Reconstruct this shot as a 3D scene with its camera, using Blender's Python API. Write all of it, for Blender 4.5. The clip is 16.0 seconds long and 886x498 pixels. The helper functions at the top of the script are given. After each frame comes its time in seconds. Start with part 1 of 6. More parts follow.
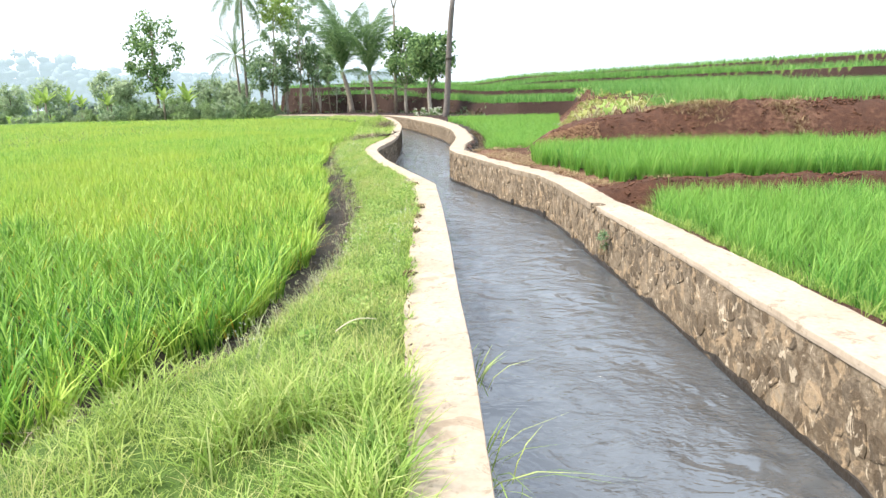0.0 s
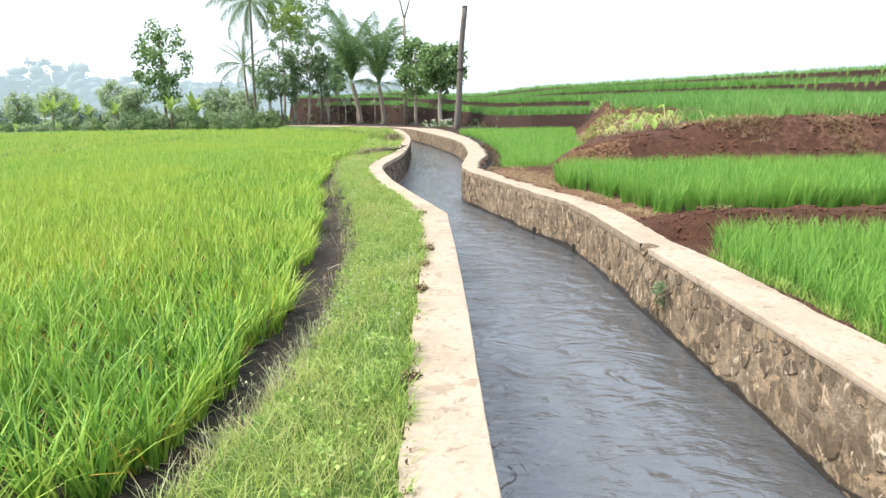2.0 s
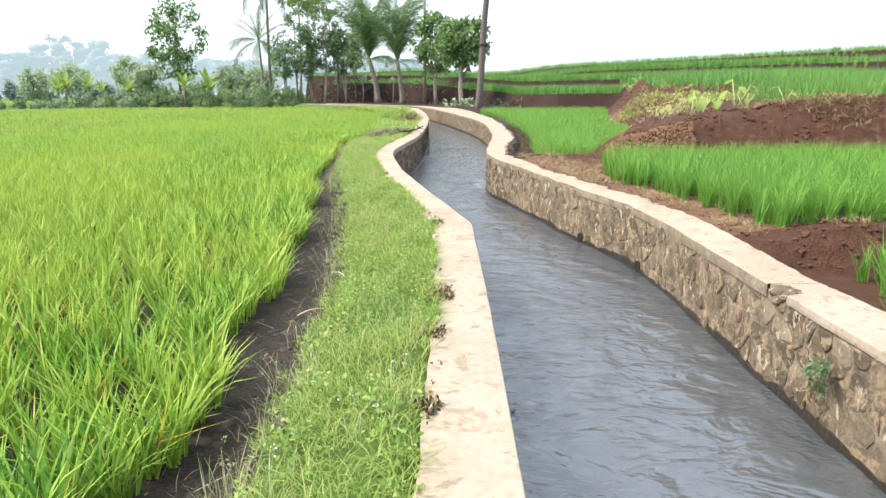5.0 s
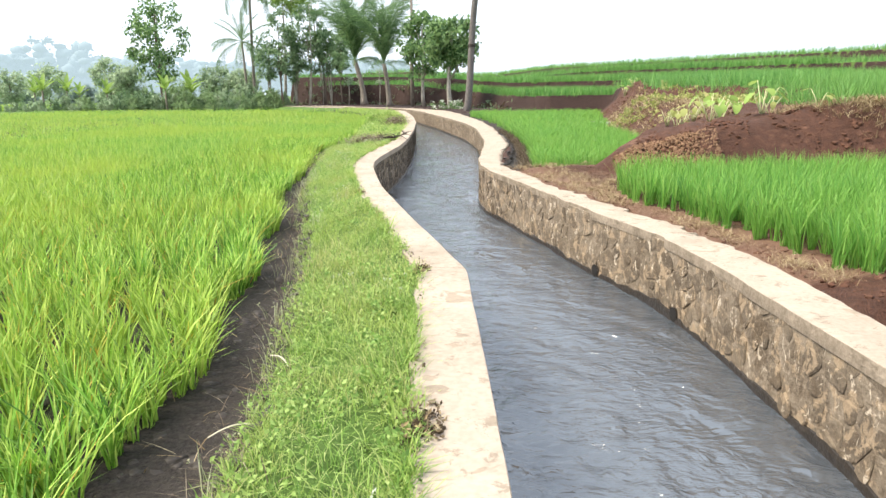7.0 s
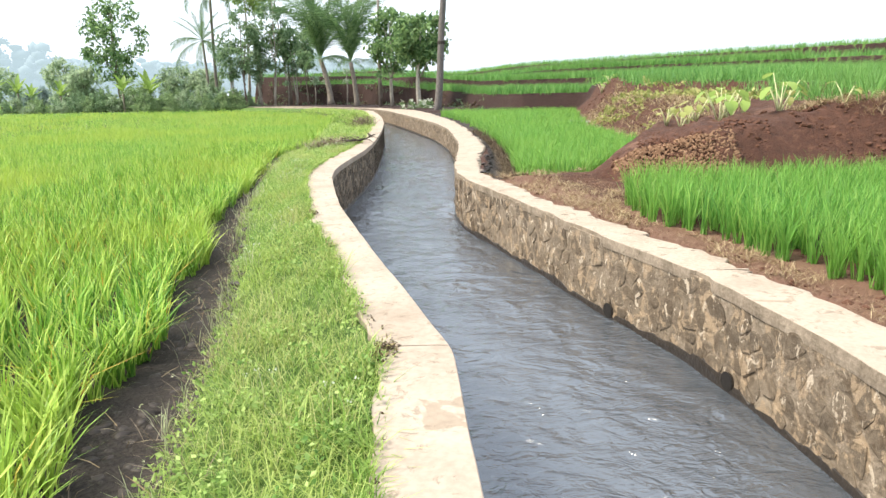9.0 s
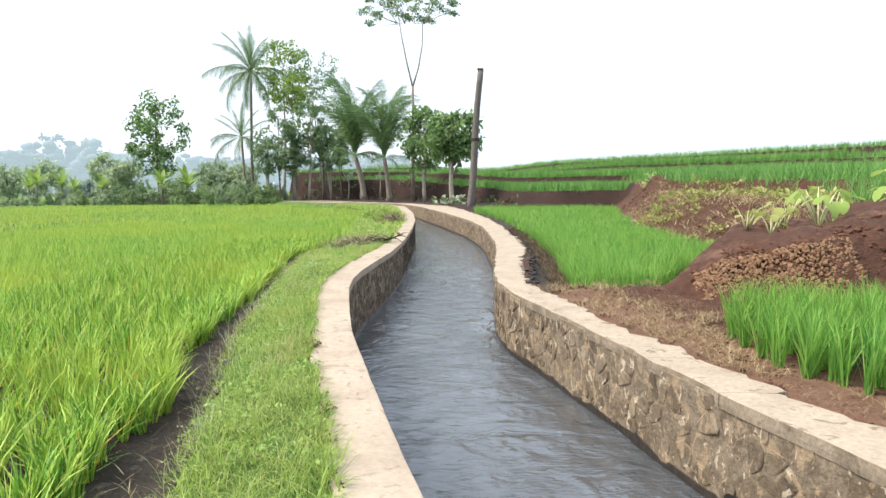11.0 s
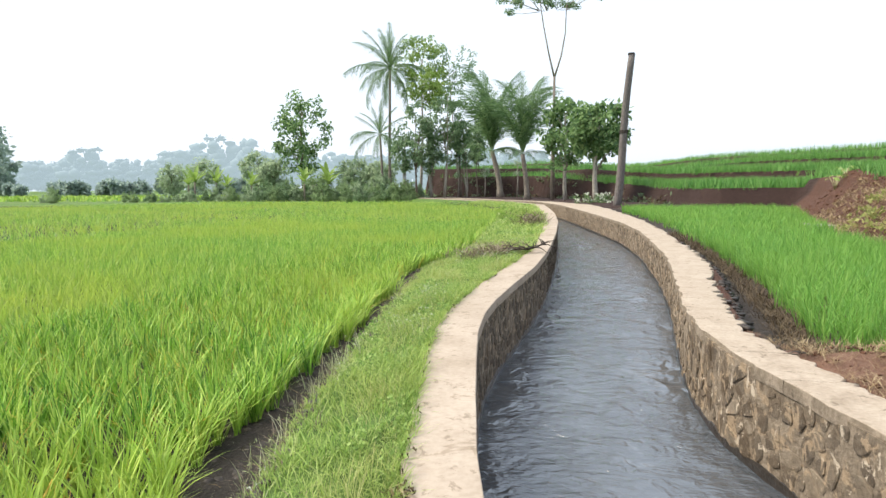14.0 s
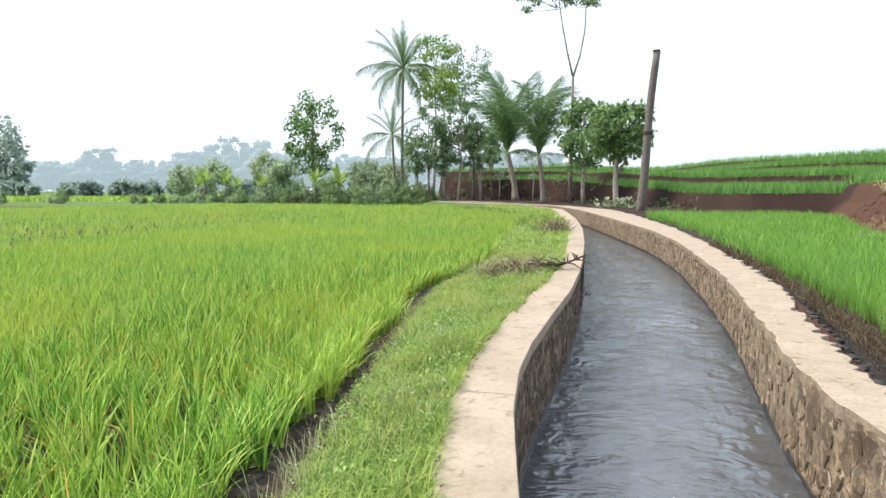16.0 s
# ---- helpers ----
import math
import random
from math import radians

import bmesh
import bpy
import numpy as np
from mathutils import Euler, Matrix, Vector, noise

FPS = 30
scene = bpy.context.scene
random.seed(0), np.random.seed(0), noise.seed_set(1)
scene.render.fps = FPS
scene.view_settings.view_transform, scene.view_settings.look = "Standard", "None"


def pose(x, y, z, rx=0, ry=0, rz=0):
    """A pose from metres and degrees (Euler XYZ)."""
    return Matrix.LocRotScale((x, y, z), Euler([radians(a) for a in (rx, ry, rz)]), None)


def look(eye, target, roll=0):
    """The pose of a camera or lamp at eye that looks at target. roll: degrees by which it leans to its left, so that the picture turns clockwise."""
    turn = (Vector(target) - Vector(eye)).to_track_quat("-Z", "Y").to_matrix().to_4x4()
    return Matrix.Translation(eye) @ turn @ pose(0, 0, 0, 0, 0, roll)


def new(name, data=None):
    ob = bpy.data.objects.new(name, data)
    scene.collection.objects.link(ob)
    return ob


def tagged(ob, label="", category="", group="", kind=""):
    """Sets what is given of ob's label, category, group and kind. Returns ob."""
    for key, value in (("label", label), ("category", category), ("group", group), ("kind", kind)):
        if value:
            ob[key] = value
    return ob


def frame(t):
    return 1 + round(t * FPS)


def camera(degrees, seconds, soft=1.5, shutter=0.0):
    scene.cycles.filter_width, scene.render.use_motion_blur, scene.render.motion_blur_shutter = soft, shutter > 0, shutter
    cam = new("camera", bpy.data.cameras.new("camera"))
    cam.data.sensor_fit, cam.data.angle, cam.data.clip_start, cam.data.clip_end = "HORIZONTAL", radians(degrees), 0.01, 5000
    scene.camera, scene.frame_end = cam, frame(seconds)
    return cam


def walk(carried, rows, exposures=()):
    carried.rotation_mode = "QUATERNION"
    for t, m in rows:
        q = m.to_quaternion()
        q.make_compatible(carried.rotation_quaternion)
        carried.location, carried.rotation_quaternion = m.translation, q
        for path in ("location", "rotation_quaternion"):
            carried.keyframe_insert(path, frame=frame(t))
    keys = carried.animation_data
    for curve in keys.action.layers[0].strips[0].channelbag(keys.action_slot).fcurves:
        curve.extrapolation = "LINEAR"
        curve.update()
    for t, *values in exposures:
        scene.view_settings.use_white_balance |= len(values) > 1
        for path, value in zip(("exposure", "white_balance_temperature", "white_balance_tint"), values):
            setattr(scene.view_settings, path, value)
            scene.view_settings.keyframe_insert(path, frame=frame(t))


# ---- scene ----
cam = camera(67.1, 16.0, 1.45)
PATH = [
    (0, (0.167, 0.150, 1.556), (0.133, 2.103, 1.123), -1.3),
    (0.5, (0.177, 0.651, 1.581), (0.089, 2.609, 1.185), -0.8),
    (1, (0.121, 1.209, 1.590), (0.017, 3.168, 1.200), -0.8),
    (1.5, (0.086, 1.685, 1.558), (0.069, 3.647, 1.170), -0.9),
    (2, (0.078, 2.225, 1.605), (0.019, 4.184, 1.204), -0.8),
    (2.5, (0.003, 2.693, 1.539), (-0.065, 4.649, 1.129), 0.1),
    (3, (-0.011, 3.217, 1.590), (-0.090, 5.169, 1.160), -1.2),
    (3.5, (0.028, 3.753, 1.599), (-0.022, 5.712, 1.196), -1.1),
    (3.7, (0.020, 3.942, 1.582), (-0.087, 5.902, 1.200), -0.6),
    (5.8, (-0.104, 5.984, 1.513), (-0.219, 7.919, 1.019), -0.5),
    (6, (-0.117, 6.194, 1.538), (-0.181, 8.132, 1.047), -0.4),
    (6.5, (-0.128, 6.676, 1.524), (-0.134, 8.613, 1.025), -1.1),
    (7, (-0.138, 7.135, 1.548), (-0.220, 9.081, 1.094), -0.6),
    (7.5, (-0.194, 7.614, 1.551), (-0.287, 9.561, 1.106), -0.3),
    (8, (-0.227, 8.037, 1.501), (-0.199, 9.984, 1.043), -0.6),
    (8.2, (-0.220, 8.257, 1.492), (-0.204, 10.199, 1.013), -0.9),
    (10.3, (-0.280, 10.542, 1.549), (-0.331, 12.519, 1.252), -0.1),
    (10.5, (-0.313, 10.743, 1.517), (-0.405, 12.724, 1.262), -0.0),
    (11, (-0.349, 11.274, 1.515), (-0.434, 13.264, 1.335), -0.5),
    (11.5, (-0.349, 11.758, 1.550), (-0.420, 13.749, 1.370), -0.7),
    (12, (-0.446, 12.329, 1.521), (-0.660, 14.309, 1.344), -0.2),
    (12.5, (-0.508, 12.814, 1.528), (-0.760, 14.789, 1.343), -0.7),
    (13, (-0.597, 13.353, 1.589), (-1.005, 15.299, 1.372), -0.8),
    (13.5, (-0.726, 13.917, 1.552), (-1.296, 15.823, 1.349), -0.5),
    (14, (-0.877, 14.455, 1.543), (-1.361, 16.387, 1.357), -0.5),
    (14.5, (-1.032, 14.999, 1.586), (-1.559, 16.919, 1.396), 0.0),
    (15, (-1.226, 15.557, 1.560), (-1.776, 17.469, 1.351), 0.2),
    (15.5, (-1.334, 16.068, 1.529), (-1.790, 18.004, 1.323), -0.5),
    (16, (-1.464, 16.606, 1.565), (-1.984, 18.529, 1.387), -0.1),
]
walk(cam, [(t, look(eye, target, roll)) for t, eye, target, roll in PATH],
     exposures=[(0.0, 1.14), (0.5, 1.10), (1.0, 0.97), (3.5, 0.90), (6.0, 0.97), (8.2, 0.99), (10.5, 0.88), (11.2, 0.70), (12.5, 0.63), (16.0, 0.64)])

# ---- light ----
SUN_ELEVATION, SUN_AZIMUTH = 54.0, -98.0          # azimuth from +y towards +x
world = bpy.data.worlds.new("hazy_sky")
scene.world = world
world.use_nodes = True
wn, wl = world.node_tree.nodes, world.node_tree.links
wn.clear()
sky = wn.new("ShaderNodeTexSky")
sky.sky_type, sky.sun_disc = "NISHITA", False
sky.sun_elevation, sky.sun_rotation = radians(SUN_ELEVATION), radians(SUN_AZIMUTH)
sky.dust_density, sky.air_density = 4.0, 1.5
sky_level = wn.new("ShaderNodeMix")
sky_level.data_type, sky_level.blend_type = "RGBA", "MULTIPLY"
sky_level.inputs[0].default_value = 1.0
sky_level.inputs[7].default_value = (0.10, 0.10, 0.10, 1)
cloud = wn.new("ShaderNodeMix")
cloud.data_type = "RGBA"
cloud.inputs[0].default_value = 0.78
cloud.inputs[7].default_value = (0.775, 0.86, 0.985, 1)
back = wn.new("ShaderNodeBackground")
wout = wn.new("ShaderNodeOutputWorld")
wl.new(sky.outputs[0], sky_level.inputs[6])
wl.new(sky_level.outputs[2], cloud.inputs[6])
wl.new(cloud.outputs[2], back.inputs[0])
wl.new(back.outputs[0], wout.inputs[0])

sun_data = bpy.data.lights.new("sun", "SUN")
sun_data.energy, sun_data.angle, sun_data.color = 3.6, radians(24), (1.0, 0.92, 0.78)
sun = new("sun", sun_data)
az, el = radians(SUN_AZIMUTH), radians(SUN_ELEVATION)
sun_dir = Vector((math.sin(az) * math.cos(el), math.cos(az) * math.cos(el), math.sin(el)))
sun.matrix_world = look(sun_dir * 100, (0, 0, 0))


# ---- material helpers ----
def material(name):
    m = bpy.data.materials.new(name)
    m.use_nodes = True
    nt = m.node_tree
    nt.nodes.clear()
    out = nt.nodes.new("ShaderNodeOutputMaterial")
    return m, nt, out


def node(nt, kind, **inputs):
    n = nt.nodes.new(kind)
    for k, v in inputs.items():
        n.inputs[k.replace("_", " ")].default_value = v
    return n


def ramp(nt, source, stops):
    r = nt.nodes.new("ShaderNodeValToRGB")
    e = r.color_ramp.elements
    while len(e) < len(stops):
        e.new(0.5)
    for el_, (p, c) in zip(e, stops):
        el_.position, el_.color = p, (*c, 1)
    nt.links.new(source, r.inputs[0])
    return r.outputs[0]


def mixed(nt, fac, a, b, mode="MIX"):
    m = nt.nodes.new("ShaderNodeMix")
    m.data_type, m.blend_type = "RGBA", mode
    for i, v in ((0, fac), (6, a), (7, b)):
        if isinstance(v, (int, float)):
            m.inputs[i].default_value = v
        elif isinstance(v, tuple):
            m.inputs[i].default_value = (*v, 1)
        else:
            nt.links.new(v, m.inputs[i])
    return m.outputs[2]


def grain(nt, scale, detail=4.0, rough=0.6, stretch=None, dist=0.0):
    n = node(nt, "ShaderNodeTexNoise", Scale=scale, Detail=detail, Roughness=rough, Distortion=dist)
    c = nt.nodes.new("ShaderNodeNewGeometry")
    if stretch:
        mp = nt.nodes.new("ShaderNodeMapping")
        mp.inputs["Scale"].default_value = stretch
        nt.links.new(c.outputs["Position"], mp.inputs[0])
        nt.links.new(mp.outputs[0], n.inputs[0])
    else:
        nt.links.new(c.outputs["Position"], n.inputs[0])
    return n.outputs["Fac"]


def relief(nt, height, strength, distance):
    b = node(nt, "ShaderNodeBump", Strength=strength, Distance=distance)
    nt.links.new(height, b.inputs["Height"])
    return b.outputs[0]


def finish(nt, out, color, rough=0.8, bump=None, spec=0.5, rough_socket=None):
    p = nt.nodes.new("ShaderNodeBsdfPrincipled")
    if isinstance(color, tuple):
        p.inputs["Base Color"].default_value = (*color, 1)
    else:
        nt.links.new(color, p.inputs["Base Color"])
    p.inputs["Roughness"].default_value = rough
    p.inputs["Specular IOR Level"].default_value = spec
    if rough_socket is not None:
        nt.links.new(rough_socket, p.inputs["Roughness"])
    if bump is not None:
        nt.links.new(bump, p.inputs["Normal"])
    nt.links.new(p.outputs[0], out.inputs[0])
    return p


def leaf_material(name, dark, mid, light, through_light=0.4, patch=0.25, patch_colour=None, rough=0.5, spec=0.25):
    """Leaf that lets light through; colour varies blade by blade, by patches of the field, and along the blade."""
    m, nt, out = material(name)
    geo = nt.nodes.new("ShaderNodeNewGeometry")
    col = ramp(nt, geo.outputs["Random Per Island"], [(0.0, dark), (0.55, mid), (1.0, light)])
    if patch_colour:
        big = ramp(nt, grain(nt, patch, 3.0, 0.6), [(0.40, (0, 0, 0)), (0.62, (1, 1, 1))])
        col = mixed(nt, big, col, mixed(nt, 0.55, col, patch_colour))
    p = nt.nodes.new("ShaderNodeBsdfPrincipled")
    p.inputs["Roughness"].default_value = rough
    p.inputs["Specular IOR Level"].default_value = spec
    nt.links.new(col, p.inputs["Base Color"])
    t = nt.nodes.new("ShaderNodeBsdfTranslucent")
    nt.links.new(col, t.inputs[0])
    mx = nt.nodes.new("ShaderNodeMixShader")
    mx.inputs[0].default_value = through_light
    nt.links.new(p.outputs[0], mx.inputs[1])
    nt.links.new(t.outputs[0], mx.inputs[2])
    nt.links.new(mx.outputs[0], out.inputs[0])
    return m


# ---- materials ----
def ground_material():
    m, nt, out = material("field_earth")
    fine, mid_, big = grain(nt, 38, 5), grain(nt, 6, 5), grain(nt, 0.6, 3)
    red = ramp(nt, mid_, [(0.25, (0.034, 0.014, 0.008)), (0.55, (0.085, 0.035, 0.020)), (0.8, (0.17, 0.080, 0.048))])
    red = mixed(nt, 0.35, red, ramp(nt, fine, [(0.3, (0.02, 0.009, 0.006)), (0.7, (0.14, 0.066, 0.040))]))
    dry = mixed(nt, fine, (0.12, 0.060, 0.040), (0.26, 0.15, 0.10))
    mud = mixed(nt, mid_, (0.013, 0.010, 0.009), (0.045, 0.036, 0.030))
    mud = mixed(nt, 0.4, mud, ramp(nt, fine, [(0.35, (0.018, 0.014, 0.012)), (0.7, (0.11, 0.09, 0.075))]))
    weed = mixed(nt, big, (0.055, 0.11, 0.022), (0.12, 0.20, 0.035))
    field = mixed(nt, fine, (0.018, 0.019, 0.010), (0.040, 0.040, 0.020))
    # Dark soil of the far banks, with the trees' shade in its colour.
    shaded_soil = mixed(nt, mid_, (0.018, 0.009, 0.007), (0.052, 0.026, 0.020))
    col = field
    for name, c in (("weed", weed), ("mud", mud), ("red", red), ("shaded_soil", shaded_soil), ("dry", dry)):
        a = nt.nodes.new("ShaderNodeAttribute")
        a.attribute_name = name
        edge = nt.nodes.new("ShaderNodeMath")
        edge.operation = "MULTIPLY_ADD"
        nt.links.new(mid_, edge.inputs[0])
        edge.inputs[1].default_value = 0.8
        edge.inputs[2].default_value = -0.4
        add = nt.nodes.new("ShaderNodeMath")
        add.operation = "ADD"
        nt.links.new(a.outputs["Fac"], add.inputs[0])
        nt.links.new(edge.outputs[0], add.inputs[1])
        step = nt.nodes.new("ShaderNodeMapRange")
        step.inputs[1].default_value, step.inputs[2].default_value = 0.35, 0.65
        nt.links.new(add.outputs[0], step.inputs[0])
        col = mixed(nt, step.outputs[0], col, c)
    h = mixed(nt, 0.5, fine, mid_)
    finish(nt, out, col, 0.85, relief(nt, h, 1.0, 0.09), 0.3)
    return m


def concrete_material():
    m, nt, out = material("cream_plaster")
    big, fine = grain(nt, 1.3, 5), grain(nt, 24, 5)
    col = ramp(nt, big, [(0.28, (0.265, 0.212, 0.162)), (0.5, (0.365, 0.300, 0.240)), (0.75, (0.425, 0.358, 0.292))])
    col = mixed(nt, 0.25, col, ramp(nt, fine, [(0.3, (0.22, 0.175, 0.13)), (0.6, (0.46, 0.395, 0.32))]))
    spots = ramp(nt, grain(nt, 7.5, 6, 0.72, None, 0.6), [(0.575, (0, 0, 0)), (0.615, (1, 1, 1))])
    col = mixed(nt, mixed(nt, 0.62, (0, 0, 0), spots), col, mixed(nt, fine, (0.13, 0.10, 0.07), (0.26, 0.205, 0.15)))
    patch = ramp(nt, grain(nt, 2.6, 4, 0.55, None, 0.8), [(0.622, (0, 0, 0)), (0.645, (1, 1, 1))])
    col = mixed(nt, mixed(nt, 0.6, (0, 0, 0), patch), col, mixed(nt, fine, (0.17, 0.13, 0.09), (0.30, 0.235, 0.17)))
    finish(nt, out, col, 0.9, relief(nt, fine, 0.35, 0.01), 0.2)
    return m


def raw_cement_material():
    m, nt, out = material("raw_cement")
    big, fine = grain(nt, 4.5, 6, 0.7, (1, 1, 0.6)), grain(nt, 30, 5)
    col = ramp(nt, big, [(0.30, (0.10, 0.078, 0.055)), (0.46, (0.20, 0.16, 0.118)), (0.58, (0.29, 0.235, 0.178)), (0.74, (0.40, 0.335, 0.262))])
    col = mixed(nt, 0.3, col, ramp(nt, fine, [(0.3, (0.09, 0.07, 0.05)), (0.7, (0.40, 0.33, 0.25))]))
    finish(nt, out, col, 0.9, relief(nt, mixed(nt, 0.5, fine, big), 0.8, 0.03), 0.2)
    return m


def worn_cream_material():
    m, nt, out = material("worn_plaster")
    big, fine = grain(nt, 2.2, 6, 0.7), grain(nt, 26, 5)
    col = ramp(nt, big, [(0.28, (0.25, 0.198, 0.148)), (0.42, (0.345, 0.283, 0.222)), (0.58, (0.40, 0.335, 0.268)), (0.75, (0.45, 0.382, 0.31))])
    col = mixed(nt, 0.3, col, ramp(nt, fine, [(0.3, (0.15, 0.115, 0.08)), (0.62, (0.44, 0.37, 0.295))]))
    flakes = ramp(nt, grain(nt, 6.0, 6, 0.7, None, 0.8), [(0.595, (0, 0, 0)), (0.62, (1, 1, 1))])
    col = mixed(nt, mixed(nt, 0.75, (0, 0, 0), flakes), col, mixed(nt, fine, (0.10, 0.076, 0.052), (0.24, 0.19, 0.138)))
    finish(nt, out, col, 0.9, relief(nt, mixed(nt, 0.5, fine, big), 0.8, 0.03), 0.2)
    return m


# The last argument deepens the whole mix, for the west face's shade.
def weathered(nt, col, fine, darken):
    """Pale mortar smears, brown damp patches and lime streaks over stones and joints alike; some stretches damper than others."""
    stretch = ramp(nt, grain(nt, 0.22, 2, 0.5, (1, 1, 0.2)), [(0.40, (0.35, 0.35, 0.35)), (0.60, (1, 1, 1))])
    damp = ramp(nt, grain(nt, 4.5, 6, 0.68, None, 0.5), [(0.48, (0, 0, 0)), (0.55, (1, 1, 1))])
    damp = mixed(nt, 1.0, damp, stretch, "MULTIPLY")
    col = mixed(nt, mixed(nt, 0.72 + 0.15 * darken, (0, 0, 0), damp), col, mixed(nt, fine, (0.040, 0.027, 0.016), (0.125, 0.086, 0.052)))
    smear = ramp(nt, grain(nt, 6.5, 6, 0.66, (1, 1, 0.8), 0.7), [(0.54, (0, 0, 0)), (0.58, (1, 1, 1))])
    col = mixed(nt, mixed(nt, 0.85 * (1 - darken), (0, 0, 0), smear), col, mixed(nt, fine, (0.19, 0.135, 0.085), (0.43, 0.328, 0.22)))
    lime = ramp(nt, grain(nt, 10.0, 5, 0.66, (1, 1, 0.6), 0.8), [(0.60, (0, 0, 0)), (0.64, (1, 1, 1))])
    return mixed(nt, mixed(nt, 0.8 * (1 - darken * 0.5), (0, 0, 0), lime), col, (0.52, 0.44, 0.34))


def mortar_material():
    m, nt, out = material("wall_mortar")
    big, fine = grain(nt, 7.0, 5, 0.7), grain(nt, 30, 5)
    col = ramp(nt, big, [(0.28, (0.065, 0.049, 0.034)), (0.42, (0.14, 0.107, 0.075)), (0.55, (0.215, 0.17, 0.123)), (0.75, (0.33, 0.265, 0.198))])
    col = mixed(nt, 0.3, col, ramp(nt, fine, [(0.3, (0.06, 0.046, 0.033)), (0.7, (0.38, 0.315, 0.24))]))
    col = weathered(nt, col, fine, 0.0)
    finish(nt, out, col, 0.9, relief(nt, mixed(nt, 0.5, fine, big), 0.9, 0.035), 0.25)
    return m


def stone_material(name, stops, darken):
    m, nt, out = material(name)
    info = nt.nodes.new("ShaderNodeObjectInfo")
    geo = nt.nodes.new("ShaderNodeNewGeometry")
    add = nt.nodes.new("ShaderNodeMath")
    add.operation = "ADD"
    nt.links.new(info.outputs["Random"], add.inputs[0])
    nt.links.new(geo.outputs["Random Per Island"], add.inputs[1])
    fr = nt.nodes.new("ShaderNodeMath")
    fr.operation = "FRACT"
    nt.links.new(add.outputs[0], fr.inputs[0])
    base = ramp(nt, fr.outputs[0], stops)
    fine, mid_ = grain(nt, 26, 6, 0.7), grain(nt, 9, 5, 0.65)
    col = mixed(nt, 0.28, base, ramp(nt, fine, [(0.3, (0.03, 0.024, 0.018)), (0.72, (0.34, 0.275, 0.20))]))
    col = mixed(nt, 0.22, col, ramp(nt, mid_, [(0.36, (0.045, 0.034, 0.024)), (0.64, (0.30, 0.235, 0.165))]))
    col = weathered(nt, col, fine, darken)
    finish(nt, out, col, 0.85, relief(nt, mixed(nt, 0.5, fine, mid_), 0.9, 0.03), 0.25)
    return m


def water_material():
    m, nt, out = material("silty_water")
    a = grain(nt, 2.1, 3, 0.55, (0.75, 1.0, 1.0), 0.9)
    b = grain(nt, 10.0, 4, 0.6, (0.7, 1.0, 1.0), 0.7)
    calm = ramp(nt, grain(nt, 1.1, 3, 0.6, (1.0, 0.45, 1.0), 0.6), [(0.36, (0.12, 0.12, 0.12)), (0.62, (1, 1, 1))])
    h = mixed(nt, 0.36, a, mixed(nt, 1.0, b, calm, "MULTIPLY"))
    col = mixed(nt, grain(nt, 0.7, 3), (0.054, 0.061, 0.070), (0.081, 0.092, 0.106))
    p = finish(nt, out, col, 0.10, relief(nt, h, 1.0, 0.115), 0.5)
    p.inputs["IOR"].default_value = 2.2
    return m


def bark_material(name, dark, light, scale=9.0):
    m, nt, out = material(name)
    n = grain(nt, scale, 5, 0.65, (1, 1, 0.35))
    col = ramp(nt, n, [(0.3, dark), (0.7, light)])
    finish(nt, out, col, 0.9, relief(nt, n, 0.7, 0.04), 0.2)
    return m


def plain_material(name, a, b, scale=20.0, rough=0.8, bump=0.3):
    m, nt, out = material(name)
    n = grain(nt, scale, 4)
    finish(nt, out, mixed(nt, n, a, b), rough, relief(nt, n, bump, 0.02), 0.3)
    return m


GROUND = ground_material()
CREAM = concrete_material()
MORTAR = mortar_material()
RAW_CEMENT = raw_cement_material()
WORN_CREAM = worn_cream_material()
STONE = stone_material("river_stone", [(0.0, (0.045, 0.034, 0.026)), (0.3, (0.075, 0.057, 0.042)), (0.6, (0.12, 0.094, 0.069)), (0.85, (0.20, 0.16, 0.118)), (1.0, (0.36, 0.295, 0.22))], 0.0)
RENDERED_STONE = stone_material("mortar_washed_stone", [(0.0, (0.06, 0.045, 0.032)), (0.3, (0.105, 0.079, 0.055)), (0.6, (0.155, 0.12, 0.085)), (0.85, (0.215, 0.17, 0.122)), (1.0, (0.32, 0.26, 0.19))], 0.0)
# Darker copy of the wall stone; the west face's shade is in its colour.
SHADED_STONE = stone_material("shaded_stone", [(0.0, (0.018, 0.017, 0.015)), (0.4, (0.04, 0.036, 0.030)), (0.75, (0.075, 0.064, 0.050)), (1.0, (0.17, 0.14, 0.105))], 0.7)
WATER = water_material()
RICE = leaf_material("rice_leaf", (0.036, 0.135, 0.018), (0.235, 0.46, 0.055), (0.56, 0.68, 0.155), 0.28, 0.22, (0.44, 0.54, 0.09))
DEEP_RICE = leaf_material("deep_rice_leaf", (0.030, 0.115, 0.018), (0.150, 0.35, 0.045), (0.41, 0.59, 0.115), 0.28, 0.3, (0.28, 0.45, 0.07))
RICE_LIGHT = leaf_material("light_rice_leaf", (0.10, 0.25, 0.04), (0.265, 0.48, 0.08), (0.48, 0.61, 0.145), 0.45, 0.16, (0.46, 0.53, 0.085))
AGED_RICE = leaf_material("aged_rice_leaf", (0.45, 0.42, 0.06), (0.58, 0.46, 0.07), (0.62, 0.40, 0.09), 0.4)
RICE_EAST = leaf_material("rice_leaf_fresh", (0.085, 0.235, 0.045), (0.18, 0.41, 0.075), (0.33, 0.52, 0.12), 0.45, 0.3, (0.23, 0.42, 0.075))
